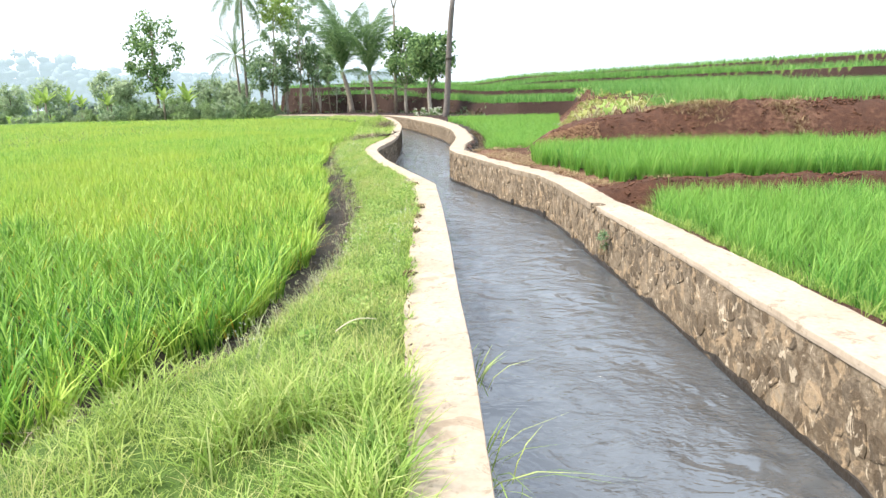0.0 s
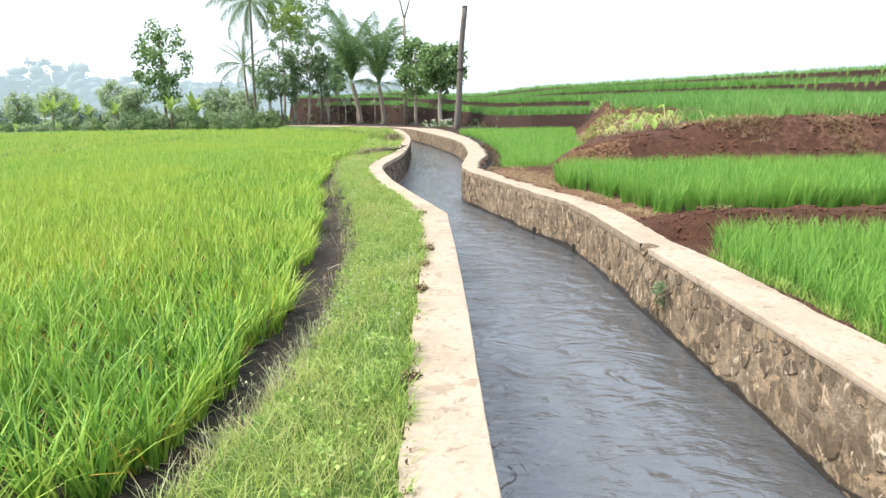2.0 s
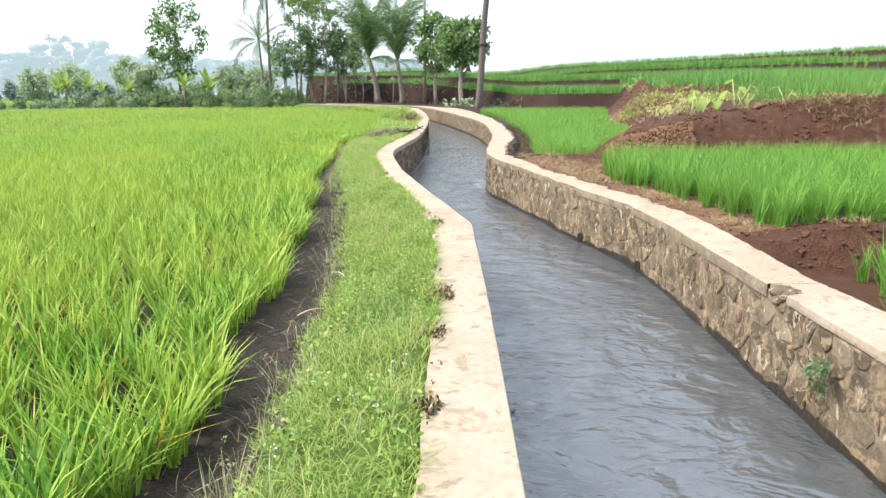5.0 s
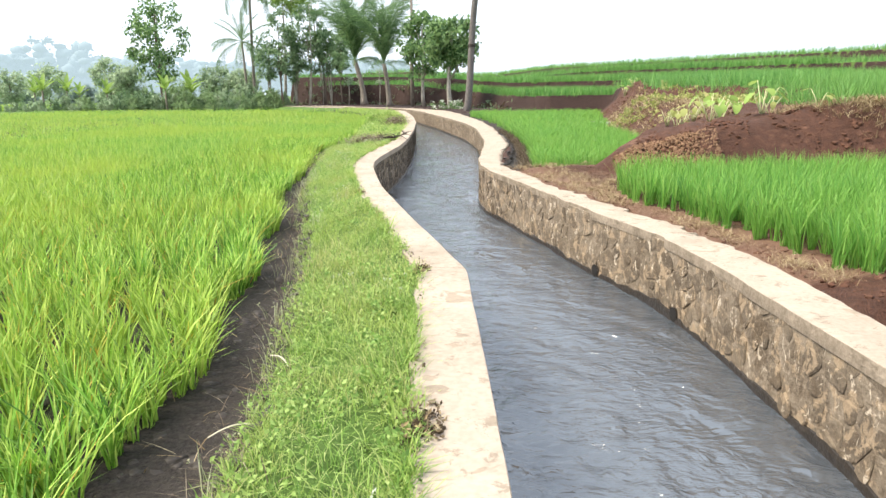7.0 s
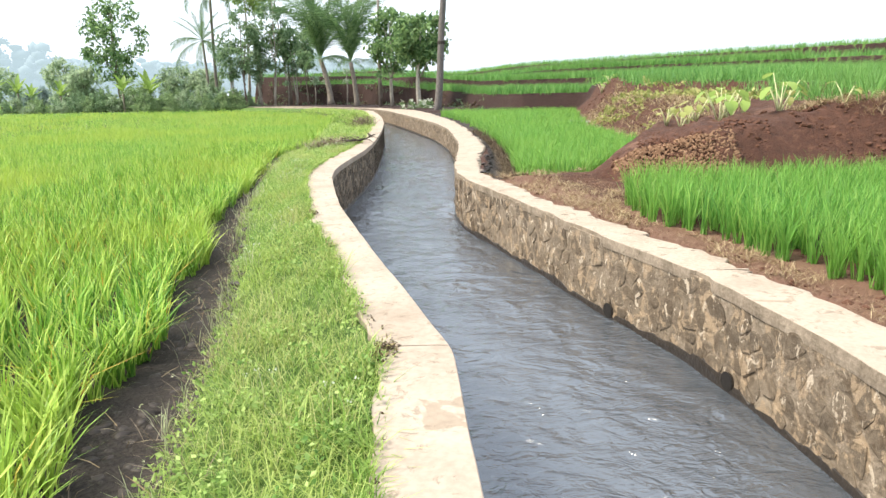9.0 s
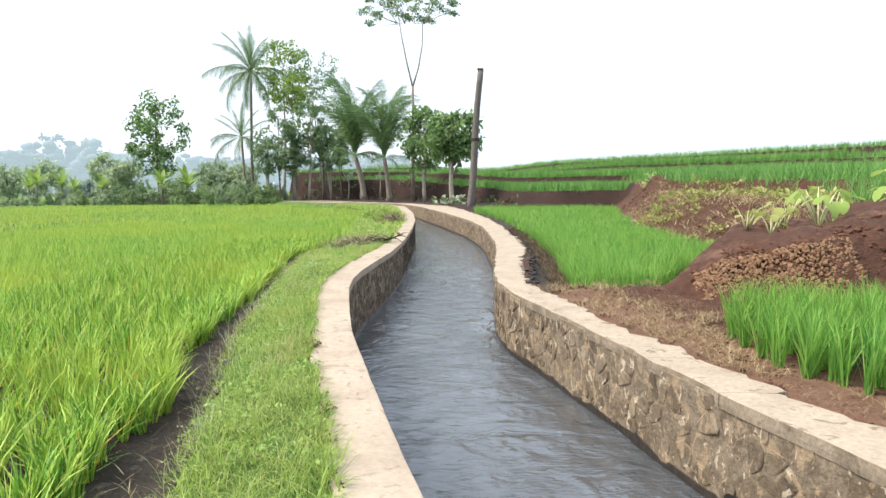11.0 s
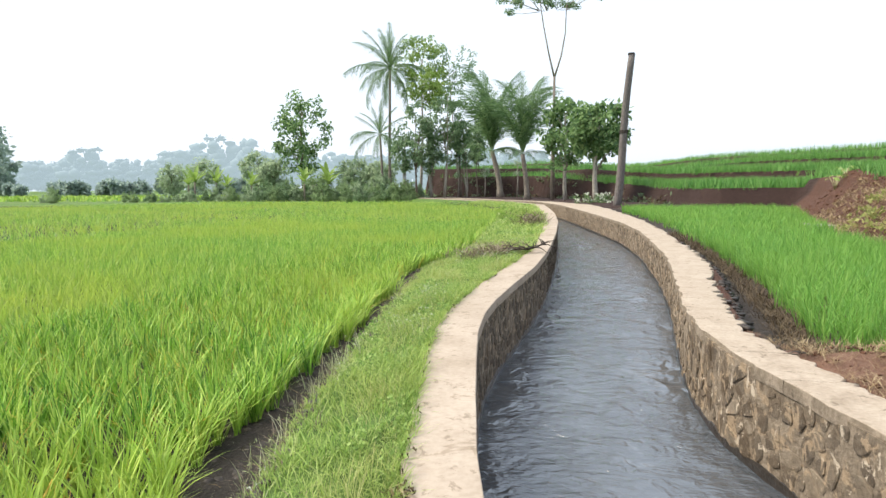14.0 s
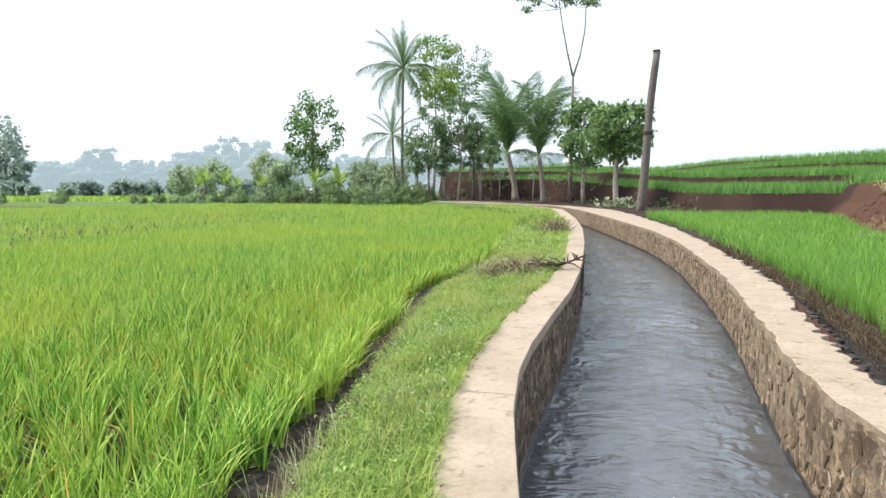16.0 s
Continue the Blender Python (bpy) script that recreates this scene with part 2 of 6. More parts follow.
TERRACE_RICE = leaf_material("terrace_rice_leaf", (0.075, 0.20, 0.05), (0.15, 0.35, 0.085), (0.27, 0.45, 0.13), 0.42, 0.15, (0.20, 0.38, 0.09))
VERGE = leaf_material("verge_grass", (0.09, 0.20, 0.035), (0.30, 0.46, 0.10), (0.58, 0.63, 0.27), 0.45, 0.8, (0.42, 0.48, 0.13))
LUSH = leaf_material("lush_grass", (0.07, 0.16, 0.03), (0.24, 0.39, 0.075), (0.47, 0.57, 0.17), 0.42, 0.9, (0.36, 0.45, 0.115))
SEED_GRASS = leaf_material("seed_grass", (0.22, 0.32, 0.07), (0.40, 0.47, 0.13), (0.56, 0.54, 0.25), 0.4, 0.9, (0.48, 0.44, 0.20))
WEED_LEAF = leaf_material("verge_weed_leaf", (0.10, 0.22, 0.045), (0.28, 0.44, 0.11), (0.50, 0.60, 0.22), 0.4, 1.0, (0.40, 0.50, 0.15))
STRAW = leaf_material("dry_straw", (0.20, 0.14, 0.07), (0.36, 0.27, 0.15), (0.52, 0.43, 0.27), 0.15, rough=0.7)
DRY_LITTER = leaf_material("dead_leaf_litter", (0.05, 0.035, 0.022), (0.11, 0.08, 0.05), (0.20, 0.15, 0.09), 0.1, rough=0.8)
PALE_STEM = leaf_material("pale_weed_stem", (0.30, 0.36, 0.17), (0.45, 0.48, 0.27), (0.60, 0.58, 0.40), 0.3)
PETAL = leaf_material("white_petal", (0.50, 0.53, 0.42), (0.62, 0.64, 0.54), (0.72, 0.73, 0.65), 0.3)
PALM_LEAF = leaf_material("palm_leaf", (0.08, 0.15, 0.065), (0.15, 0.25, 0.105), (0.26, 0.38, 0.165), 0.46)
TREE_LEAF = leaf_material("tree_leaf", (0.08, 0.15, 0.065), (0.17, 0.28, 0.11), (0.33, 0.46, 0.19), 0.48)
TARO_GREEN = leaf_material("taro_leaf", (0.20, 0.34, 0.07), (0.31, 0.45, 0.11), (0.45, 0.55, 0.19), 0.45)
LIGHT_LEAF = leaf_material("light_tree_leaf", (0.14, 0.24, 0.05), (0.25, 0.37, 0.085), (0.38, 0.48, 0.14), 0.45)
# Three leaf colours lifted and greyed: distance haze is mixed into them.
HAZED_LEAF = leaf_material("hazy_leaf", (0.27, 0.35, 0.22), (0.37, 0.46, 0.30), (0.47, 0.56, 0.38), 0.6)
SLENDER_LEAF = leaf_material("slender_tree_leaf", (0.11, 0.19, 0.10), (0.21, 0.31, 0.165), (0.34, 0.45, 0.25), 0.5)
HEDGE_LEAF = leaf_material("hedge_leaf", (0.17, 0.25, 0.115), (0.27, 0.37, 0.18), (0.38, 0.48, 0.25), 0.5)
YELLOW_LEAF = leaf_material("yellowed_leaf", (0.20, 0.25, 0.07), (0.34, 0.37, 0.115), (0.50, 0.47, 0.20), 0.4)


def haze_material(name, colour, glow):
    """Woods so far off that the haze before them is all one sees; pale colour and glow imitate it."""
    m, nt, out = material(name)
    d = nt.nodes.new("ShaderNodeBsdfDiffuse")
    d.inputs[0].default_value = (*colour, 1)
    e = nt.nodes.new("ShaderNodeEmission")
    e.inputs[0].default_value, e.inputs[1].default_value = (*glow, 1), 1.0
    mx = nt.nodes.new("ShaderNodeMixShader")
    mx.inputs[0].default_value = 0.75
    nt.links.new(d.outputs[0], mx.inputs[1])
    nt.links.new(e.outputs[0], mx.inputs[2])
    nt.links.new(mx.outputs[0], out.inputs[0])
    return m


FAR_LEAF = haze_material("distant_wood_haze", (0.34, 0.42, 0.44), (0.34, 0.425, 0.465))
# Haze before these trees is painted into the pale grey-green leaf.
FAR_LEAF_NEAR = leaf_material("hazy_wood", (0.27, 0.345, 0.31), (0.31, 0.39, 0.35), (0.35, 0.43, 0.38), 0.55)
PALE_BARK = bark_material("pale_bark", (0.20, 0.17, 0.14), (0.50, 0.455, 0.39))
BROWN_BARK = bark_material("brown_bark", (0.09, 0.07, 0.055), (0.24, 0.19, 0.15))
PALM_BARK = bark_material("palm_bark", (0.12, 0.10, 0.085), (0.33, 0.28, 0.23))
POLE_WOOD = bark_material("grey_pole_wood", (0.085, 0.075, 0.07), (0.22, 0.195, 0.18), 14)
DEAD_WOOD = bark_material("dead_branch", (0.02, 0.017, 0.014), (0.075, 0.06, 0.05), 20)
CLOD = plain_material("laterite_clod", (0.04, 0.017, 0.010), (0.15, 0.070, 0.043), 9, 0.95, 0.6)
DRY_CLOD = plain_material("dry_clod", (0.13, 0.070, 0.040), (0.31, 0.19, 0.115), 9, 0.95, 0.6)
SLAB = plain_material("grey_slab", (0.20, 0.19, 0.17), (0.38, 0.36, 0.33), 8)
WET_STONE = plain_material("wet_stone", (0.012, 0.010, 0.009), (0.05, 0.040, 0.031), 14, 0.35, 0.6)
MUD = plain_material("wet_mud", (0.016, 0.012, 0.010), (0.070, 0.055, 0.045), 11, 0.55, 0.8)
DARK_HOLE = plain_material("drain_dark", (0.01, 0.009, 0.008), (0.02, 0.017, 0.015), 12)


# ---- building helpers ----
def mesh_from(name, verts, faces, mat):
    me = bpy.data.meshes.new(name)
    me.from_pydata([tuple(float(c) for c in v) for v in verts], [], [tuple(f) for f in faces])
    me.materials.append(mat)
    return me


def big_mesh(name, verts, quads, tris, mat, smooth=False):
    """A mesh from arrays: verts n x 3, quads k x 4, tris m x 3."""
    me = bpy.data.meshes.new(name)
    verts = np.asarray(verts, dtype=np.float32)
    quads = np.asarray(quads, dtype=np.int32).reshape(-1, 4)
    tris = np.asarray(tris, dtype=np.int32).reshape(-1, 3)
    me.vertices.add(len(verts))
    me.vertices.foreach_set("co", verts.ravel())
    loops = np.concatenate([quads.ravel(), tris.ravel()])
    me.loops.add(len(loops))
    me.loops.foreach_set("vertex_index", loops)
    start = np.concatenate([np.arange(len(quads)) * 4, len(quads) * 4 + np.arange(len(tris)) * 3])
    me.polygons.add(len(start))
    me.polygons.foreach_set("loop_start", start.astype(np.int32))
    me.polygons.foreach_set("use_smooth", np.full(len(start), smooth))
    me.update(calc_edges=True)
    me.validate()
    me.materials.append(mat)
    return me


def child(name, data, parent, label=""):
    ob = new(name, data)
    ob.parent = parent
    if label:
        tagged(ob, label)
    return ob


def part(name, bm, mat, parent, label="", smooth=False):
    me = bpy.data.meshes.new(name)
    bm.to_mesh(me)
    bm.free()
    me.materials.append(mat)
    if smooth:
        me.polygons.foreach_set("use_smooth", np.ones(len(me.polygons), dtype=bool))
    return child(name, me, parent, label)


def vnoise(x, y, seed=0):
    """Smooth value noise, 0 to 1, on arrays."""
    x, y = np.asarray(x, dtype=float), np.asarray(y, dtype=float)
    xi, yi = np.floor(x).astype(np.int64), np.floor(y).astype(np.int64)
    fx, fy = x - xi, y - yi
    fx, fy = fx * fx * (3 - 2 * fx), fy * fy * (3 - 2 * fy)

    def h(a, b):
        n = (a * 374761393 + b * 668265263 + seed * 974711) & 0x7FFFFFFF
        n = ((n ^ (n >> 13)) * 1274126177) & 0x7FFFFFFF
        return ((n ^ (n >> 16)) & 0xFFFF) / 65535.0

    return (h(xi, yi) * (1 - fx) + h(xi + 1, yi) * fx) * (1 - fy) + (h(xi, yi + 1) * (1 - fx) + h(xi + 1, yi + 1) * fx) * fy


def fbm(x, y, seed=0, octaves=4):
    total, amp = 0, 0.5
    for o in range(octaves):
        total = total + amp * vnoise(x * 2 ** o, y * 2 ** o, seed + o)
        amp *= 0.5
    return total


def smooth_step(a, b, v):
    t = np.clip((v - a) / (b - a), 0, 1)
    return t * t * (3 - 2 * t)


# ---- the plan: the canal and the edges of the fields ----
WATER_Z = -0.95
WEST = [  # y, outer edge, inner edge of the west coping
    (-8, -0.05, 0.40), (2.7, -0.06, 0.31), (4.3, -0.18, 0.26), (5.9, -0.26, 0.18), (7.5, -0.31, 0.12), (9.8, -0.39, 0.01),
    (11, -0.50, -0.06), (12, -0.56, -0.12), (12.9, -0.60, -0.17), (13.4, -0.76, -0.32), (14.1, -0.97, -0.51), (15.2, -1.25, -0.83),
    (16, -1.48, -1.05), (17, -1.78, -1.32), (18, -2.02, -1.58), (19, -2.24, -1.79), (20, -2.46, -1.98), (21, -2.63, -2.16),
    (22, -2.74, -2.27), (23, -2.77, -2.29), (24.7, -2.76, -2.25), (26.5, -2.71, -2.19), (28.9, -2.65, -2.21), (31, -2.69, -2.28),
    (35.7, -2.97, -2.51), (42, -3.44, -2.93), (50, -4.28, -3.70), (58, -5.38, -4.70), (66, -6.6, -5.8), (76, -10.4, -9.4), (90, -19.5, -18.5), (108, -31.5, -30.5)]
EAST = [  # y, inner edge, outer edge of the east coping
    (-8, 2.78, 3.36), (4, 2.72, 3.27), (5.5, 2.65, 3.24), (7, 2.60, 3.15), (8.6, 2.50, 3.04), (9.8, 2.42, 2.97),
    (10.9, 2.36, 2.82), (12, 2.29, 2.78), (13.2, 2.23, 2.77), (14.3, 2.11, 2.64), (15.2, 1.92, 2.44), (16.2, 1.57, 2.13),
    (17.1, 1.32, 1.83), (18, 1.10, 1.59), (19, 0.81, 1.27), (20, 0.55, 1.03), (21, 0.22, 0.80), (21.6, 0.13, 0.60),
    (22.4, 0.06, 0.50), (23.5, 0.06, 0.56), (24.6, 0.11, 0.68), (26.2, 0.19, 0.83), (28, 0.28, 0.99), (30, 0.31, 1.05),
    (32.5, 0.29, 1.00), (38, 0.11, 0.90), (43.5, -0.46, 0.62), (49.5, -1.5, 0.02), (58, -3.1, -0.95), (66, -4.7, -2.3), (76, -7.4, -5.9), (90, -16.2, -14.8), (108, -28.0, -26.5)]
YS = np.arange(-8, 106, 0.05)


def smooth_line(ys, xs, width=0.5):
    v = np.interp(YS, ys, xs)
    n = max(1, int(width / 0.05))
    k = np.hanning(n + 2)[1:-1]
    return np.convolve(np.pad(v, (n, n), mode="edge"), k / k.sum(), mode="same")[n:-n]


WO = smooth_line([r[0] for r in WEST], [r[1] for r in WEST])
WI = smooth_line([r[0] for r in WEST], [r[2] for r in WEST])
EI = smooth_line([r[0] for r in EAST], [r[1] for r in EAST])
EO = smooth_line([r[0] for r in EAST], [r[2] for r in EAST])


def on(line, y):
    return np.interp(y, YS, line)


def coping_z(x):
    """The copings lie a little lower towards the east."""
    return np.clip(-0.033 * x, -0.10, 0.10)


VERGE_EDGE = smooth_line([-8, 0, 2, 3.5, 3.95, 4.3, 4.75, 5.4, 6.45, 7.8, 10.2, 11.4, 12.8, 14.6, 16.3, 17.9, 19.1, 20.6, 21.7, 22.9, 24.4, 27.7, 31, 36, 47.6, 63.8, 76, 92, 108],
                         [-6.5, -4.1, -2.95, -2.18, -1.96, -1.72, -1.52, -1.38, -1.27, -1.20, -1.38, -1.54, -1.76, -2.10, -2.50, -2.93, -3.22, -3.48, -3.64, -3.9, -4.2, -4.6, -4.5, -4.97, -6.4, -8.0, -13.0, -23.0, -34.0], 0.8)
RICE_EDGE = smooth_line([-8, 0, 2, 3.8, 4.3, 4.9, 5.6, 6.6, 8.4, 10.5, 12.35, 14, 16.7, 18.1, 19.6, 21.3, 22.5, 24.9, 27.5, 28.4, 29.5, 31.2, 36, 47.6, 63.8, 76, 92, 108],
                        [-7.0, -4.5, -3.3, -2.46, -2.27, -2.0, -1.83, -1.68, -1.73, -2.05, -2.27, -2.57, -3.1, -3.47, -3.8, -4.0, -4.25, -4.5, -5.0, -5.05, -4.75, -4.5, -4.97, -6.4, -8.0, -13.0, -23.0, -34.0], 0.5)
B_EDGE = ([12.8, 13.4, 14.4, 15.6, 16.3, 17, 17.8, 18.7], [3.4, 3.2, 3.07, 2.82, 2.6, 2.3, 2.25, 2.4])      # west edge of the middle east paddy
D_EDGE = ([21.2, 22, 25.8, 28, 31, 40, 50, 58], [1.2, 1.3, 1.5, 1.6, 1.65, 1.55, 0.85, -0.1])               # west edge of the far east paddy
D_FOOT = ([20.8, 21.2, 23.8, 26, 30, 36, 41, 48, 56, 60], [2.0, 2.3, 3.85, 5.15, 5.3, 5.6, 6.6, 7.7, 8.8, 9.4])  # its east edge, the foot of the bank


def terrace_steps(x, y):
    """Height of the rising terraces to the east and north-east."""
    first = np.interp(x, [-45, -31, -20, -10, -4, 1, 5, 60], [128, 113, 106, 98, 86, 73, 61, 60]) + 1.4 * (vnoise(x * 0.16, y * 0.05, 5) - 0.5)
    width = np.interp(x, [-45, -4, 0, 1.5, 4.5, 6, 60], [1.2, 1.2, 1.6, 2.4, 2.8, 0.7, 0.6])
    z1 = np.interp(x, [-20, -10, 4], [2.9, 2.8, 1.30])
    h = -0.02 + (z1 + 0.02) * smooth_step(0, 1, (y - first) / width)
    wob = 6 * (fbm(x * 0.06, y * 0.02, 9) - 0.5)
    for line, rise in ((np.where(x < 6, 77, 77 - (x - 6) * 1.0) + 8 * smooth_step(5, -1, x) + 26 * smooth_step(-2, -8, x), 1.25), (93 - 0.9 * x + 18 * smooth_step(2, -4, x), 1.15 * smooth_step(-4, 14, x)), (112 - 0.85 * x, 1.0 + 0.016 * np.clip(x, 0, 60))):
        h = h + rise * smooth_step(0, 0.7, y - line - wob)
    return h


def ground_height(x, y):
    """z of the ground and the masks of its kinds."""
    x, y = np.broadcast_arrays(np.asarray(x, dtype=float), np.asarray(y, dtype=float))
    wo, wi, ei, eo = on(WO, y), on(WI, y), on(EI, y), on(EO, y)
    ve, re = on(VERGE_EDGE, y), on(RICE_EDGE, y)
    bumps = fbm(x * 2.2, y * 2.2, 3) - 0.5
    # west: verge, ditch, rice field
    ditch = np.interp(y, [0, 16, 21, 28, 31], [-0.50, -0.48, -0.36, -0.28, -0.18])
    verge_z = coping_z(wo) - 0.05 - 0.12 * smooth_step(0, 1, (wo - x) / np.maximum(wo - ve, 0.1)) + 0.10 * bumps
    west = verge_z + (ditch - verge_z) * smooth_step(-0.22, 0.16, ve - x)
    west = west + (-0.47 - west) * smooth_step(-0.1, 0.5, re - x) + 0.05 * bumps
    west = np.where(y > 88, np.maximum(west, -0.35), west)
    # east
    east = coping_z(eo) + 0.0 + 0.05 * smooth_step(0.5, 1.5, x - eo) + 0.07 * bumps
    a_in = smooth_step(0.05, 0.35, x - eo) * smooth_step(0, 0.3, 12.45 - y)
    east = east + (-0.37 - east) * a_in
    bund = smooth_step(12.1, 12.45, y) * smooth_step(13.2, 12.8, y) * smooth_step(3.1, 3.7, x)
    east = east + bund * (0.12 + 0.14 * bumps)
    # far east paddy and its muddy margin
    de, df = np.interp(y, *D_EDGE), np.interp(y, *D_FOOT)
    d_in = smooth_step(0.02, 0.35, x - eo) * smooth_step(21.0, 21.8, y) * (y < 62)
    east = east + (-0.10 - 0.16 * smooth_step(0.3, -0.2, x - de) - east) * d_in
    # the earth bank and the upper terrace
    top = np.interp(x, [2.4, 3.2, 4.2, 5, 6, 7, 9, 12, 30], [0.08, 0.55, 0.86, 0.95, 1.08, 1.28, 1.36, 1.30, 1.34])
    front = np.interp(x, [2.4, 3.2, 4.0, 6, 9, 12, 40], [20.4, 19.9, 19.0, 18.7, 18.7, 18.6, 18.0])
    reach = np.interp(x, [2.4, 3.2, 4.2, 6, 9, 40], [0.45, 0.5, 1.0, 2.0, 1.9, 1.7])
    rise = smooth_step(0, 1, (y - front) / reach)
    inside = smooth_step(0.0, 1.0, (x - df) / np.interp(y, [21, 24, 30, 50], [0.5, 0.8, 1.6, 2.2]))
    bed = np.where(y < 21.2, rise, np.minimum(rise, inside)) * (top + 0.10 * bumps)
    up = smooth_step(0, 1, (x - df - np.interp(y, [20, 22, 25, 30, 50], [6.0, 4.6, 3.2, 1.6, 0.8])) / 1.4) * smooth_step(0, 1, (y - front - 1.2) / 1.2)
    level = np.interp(y, [20, 22, 26, 30, 50], [1.34, 1.42, 1.66, 1.80, 2.0])
    bank = np.maximum(bed, up * level)
    spur = 0.5 * np.exp(-(((x - 9.0) / 1.4) ** 2 + ((y - 49.5) / 2.5) ** 2))
    on_bank = np.clip(bank / 0.3, 0, 1) * (y > 18.3) * (y < 62)
    east = np.where((y > 18.3) & (y < 62), np.maximum(east, east + bank + spur), east)
    far = terrace_steps(x, y)
    east = np.where(y > 50, np.maximum(east, np.where(y > 58, far, np.where(x > 12, far, -9))), np.where(x > 12, np.maximum(east, far), east))
    mid_x = (wi + ei) / 2
    h = np.where(x < mid_x, west, east)
    canal = (x > wo + 0.2) & (x < eo - 0.22) & (y < 105)
    h = np.where(canal, -1.5, h)
    under = ((x > wo - 0.01) & (x < mid_x)) | ((x < eo + 0.03) & (x > mid_x))
    h = np.where(under & (y < 105), np.minimum(h, coping_z(x) - 0.07), h)
    on_west = x < mid_x
    weed = np.where(on_west, np.maximum(smooth_step(-0.1, 0.15, x - ve), (y > 84).astype(float)), 0.0) + np.where(~on_west & (y > 58) & (far > 1) & (x > -6), 0.6, 0)
    mud = np.where(on_west, smooth_step(0.15, 0.0, x - ve) * smooth_step(0.0, 0.4, x - re + 0.5) * (y < 84), d_in * smooth_step(0.6, 0.0, x - de))
    in_paddy = np.maximum(smooth_step(0.9, 1.3, x - eo) * smooth_step(11.9, 11.6, y), smooth_step(0.4, 0.8, x - np.interp(y, *B_EDGE)) * smooth_step(13.2, 13.5, y) * smooth_step(18.3, 18.0, y))
    redm = np.where(on_west, 0.0, 1.0 - in_paddy)
    drym = np.where(on_west, 0.0, smooth_step(1.3, 0.3, x - eo) * (y > 12.9) * (y < 21.5) * 0.9)
    shaded_soil = np.where(on_west, 0.0, smooth_step(56, 62, y)) * 1.0
    drym = np.maximum(drym, on_bank * (y < 24) * (x > eo + 1) * (0.35 + 0.9 * (fbm(x * 0.8, y * 0.8, 19) - 0.5)) * (~on_west))
    return h, dict(shaded_soil=shaded_soil, weed=weed, mud=mud, red=redm * (1 - mud), dry=drym)


def build_ground():
    xs = np.concatenate([-np.geomspace(900, 62, 14), np.arange(-60, -30, 1.5), np.arange(-30, -8, 0.5), np.arange(-8, 12, 0.18), np.arange(12, 60, 0.6), np.geomspace(61, 900, 14)])
    ys = np.concatenate([[-400, -150, -60, -30, -18, -12, -9], np.arange(-7, 46, 0.2), np.arange(46, 131, 0.5), np.geomspace(132, 1800, 24)])
    gx, gy = np.meshgrid(xs, ys)
    h, masks = ground_height(gx, gy)
    far = np.hypot(gx, gy) > 250
    steep = np.maximum(np.abs(np.gradient(h, ys, axis=0)), np.abs(np.gradient(h, xs, axis=1)))
    flat = smooth_step(np.where(gy > 58, 0.22, 0.35), np.where(gy > 58, 0.07, 0.12), steep) * (h > 1.0) * ((gy > 58) | (gx > 13) | ((gy > 27) & (gx > np.interp(gy, *D_FOOT) + 3.2))) * (gx > on(EO, gy))
    masks["weed"] = np.maximum(masks["weed"], flat)
    masks["red"] = masks["red"] * (1 - flat)
    masks["shaded_soil"] = masks["shaded_soil"] * (1 - flat)
    bank = (gx > on(EO, gy) + 1.0) & (gy > 18.8) & (h > 0.25)
    h = h + np.where(bank, (0.22 * (fbm(gx * 2.6, gy * 2.6, 13) - 0.47) + 0.10 * (fbm(gx * 7, gy * 7, 15) - 0.47)) * smooth_step(70, 45, gy), 0)
    h = np.where(far & (gx < 0), -0.5, h)
    nx, ny = len(xs), len(ys)
    idx = np.arange(nx * ny).reshape(ny, nx)
    quads = np.stack([idx[:-1, :-1], idx[:-1, 1:], idx[1:, 1:], idx[1:, :-1]], -1).reshape(-1, 4)
    me = big_mesh("ground", np.stack([gx, gy, h], -1).reshape(-1, 3), quads, [], GROUND, True)
    for name, v in masks.items():
        a = me.attributes.new(name, "FLOAT", "POINT")
        a.data.foreach_set("value", np.ascontiguousarray(v, dtype=np.float32).ravel())
    tagged(new("ground", me), "red-brown farm earth with muddy ditches and stepped terraces", "ground", kind="structure")


build_ground()


def loft(name, rings, mat, smooth=False):
    """A strip of cross-sections (k x n x 3), open at both ends."""
    k, n = rings.shape[:2]
    idx = np.arange(k * n).reshape(k, n)
    quads = np.stack([idx[:-1, :-1], idx[1:, :-1], idx[1:, 1:], idx[:-1, 1:]], -1).reshape(-1, 4)
    return big_mesh(name, rings.reshape(-1, 3), quads, [], mat, smooth)


WALK_Y = np.concatenate([np.arange(-7.5, 46, 0.12), np.arange(46, 104, 0.5)])


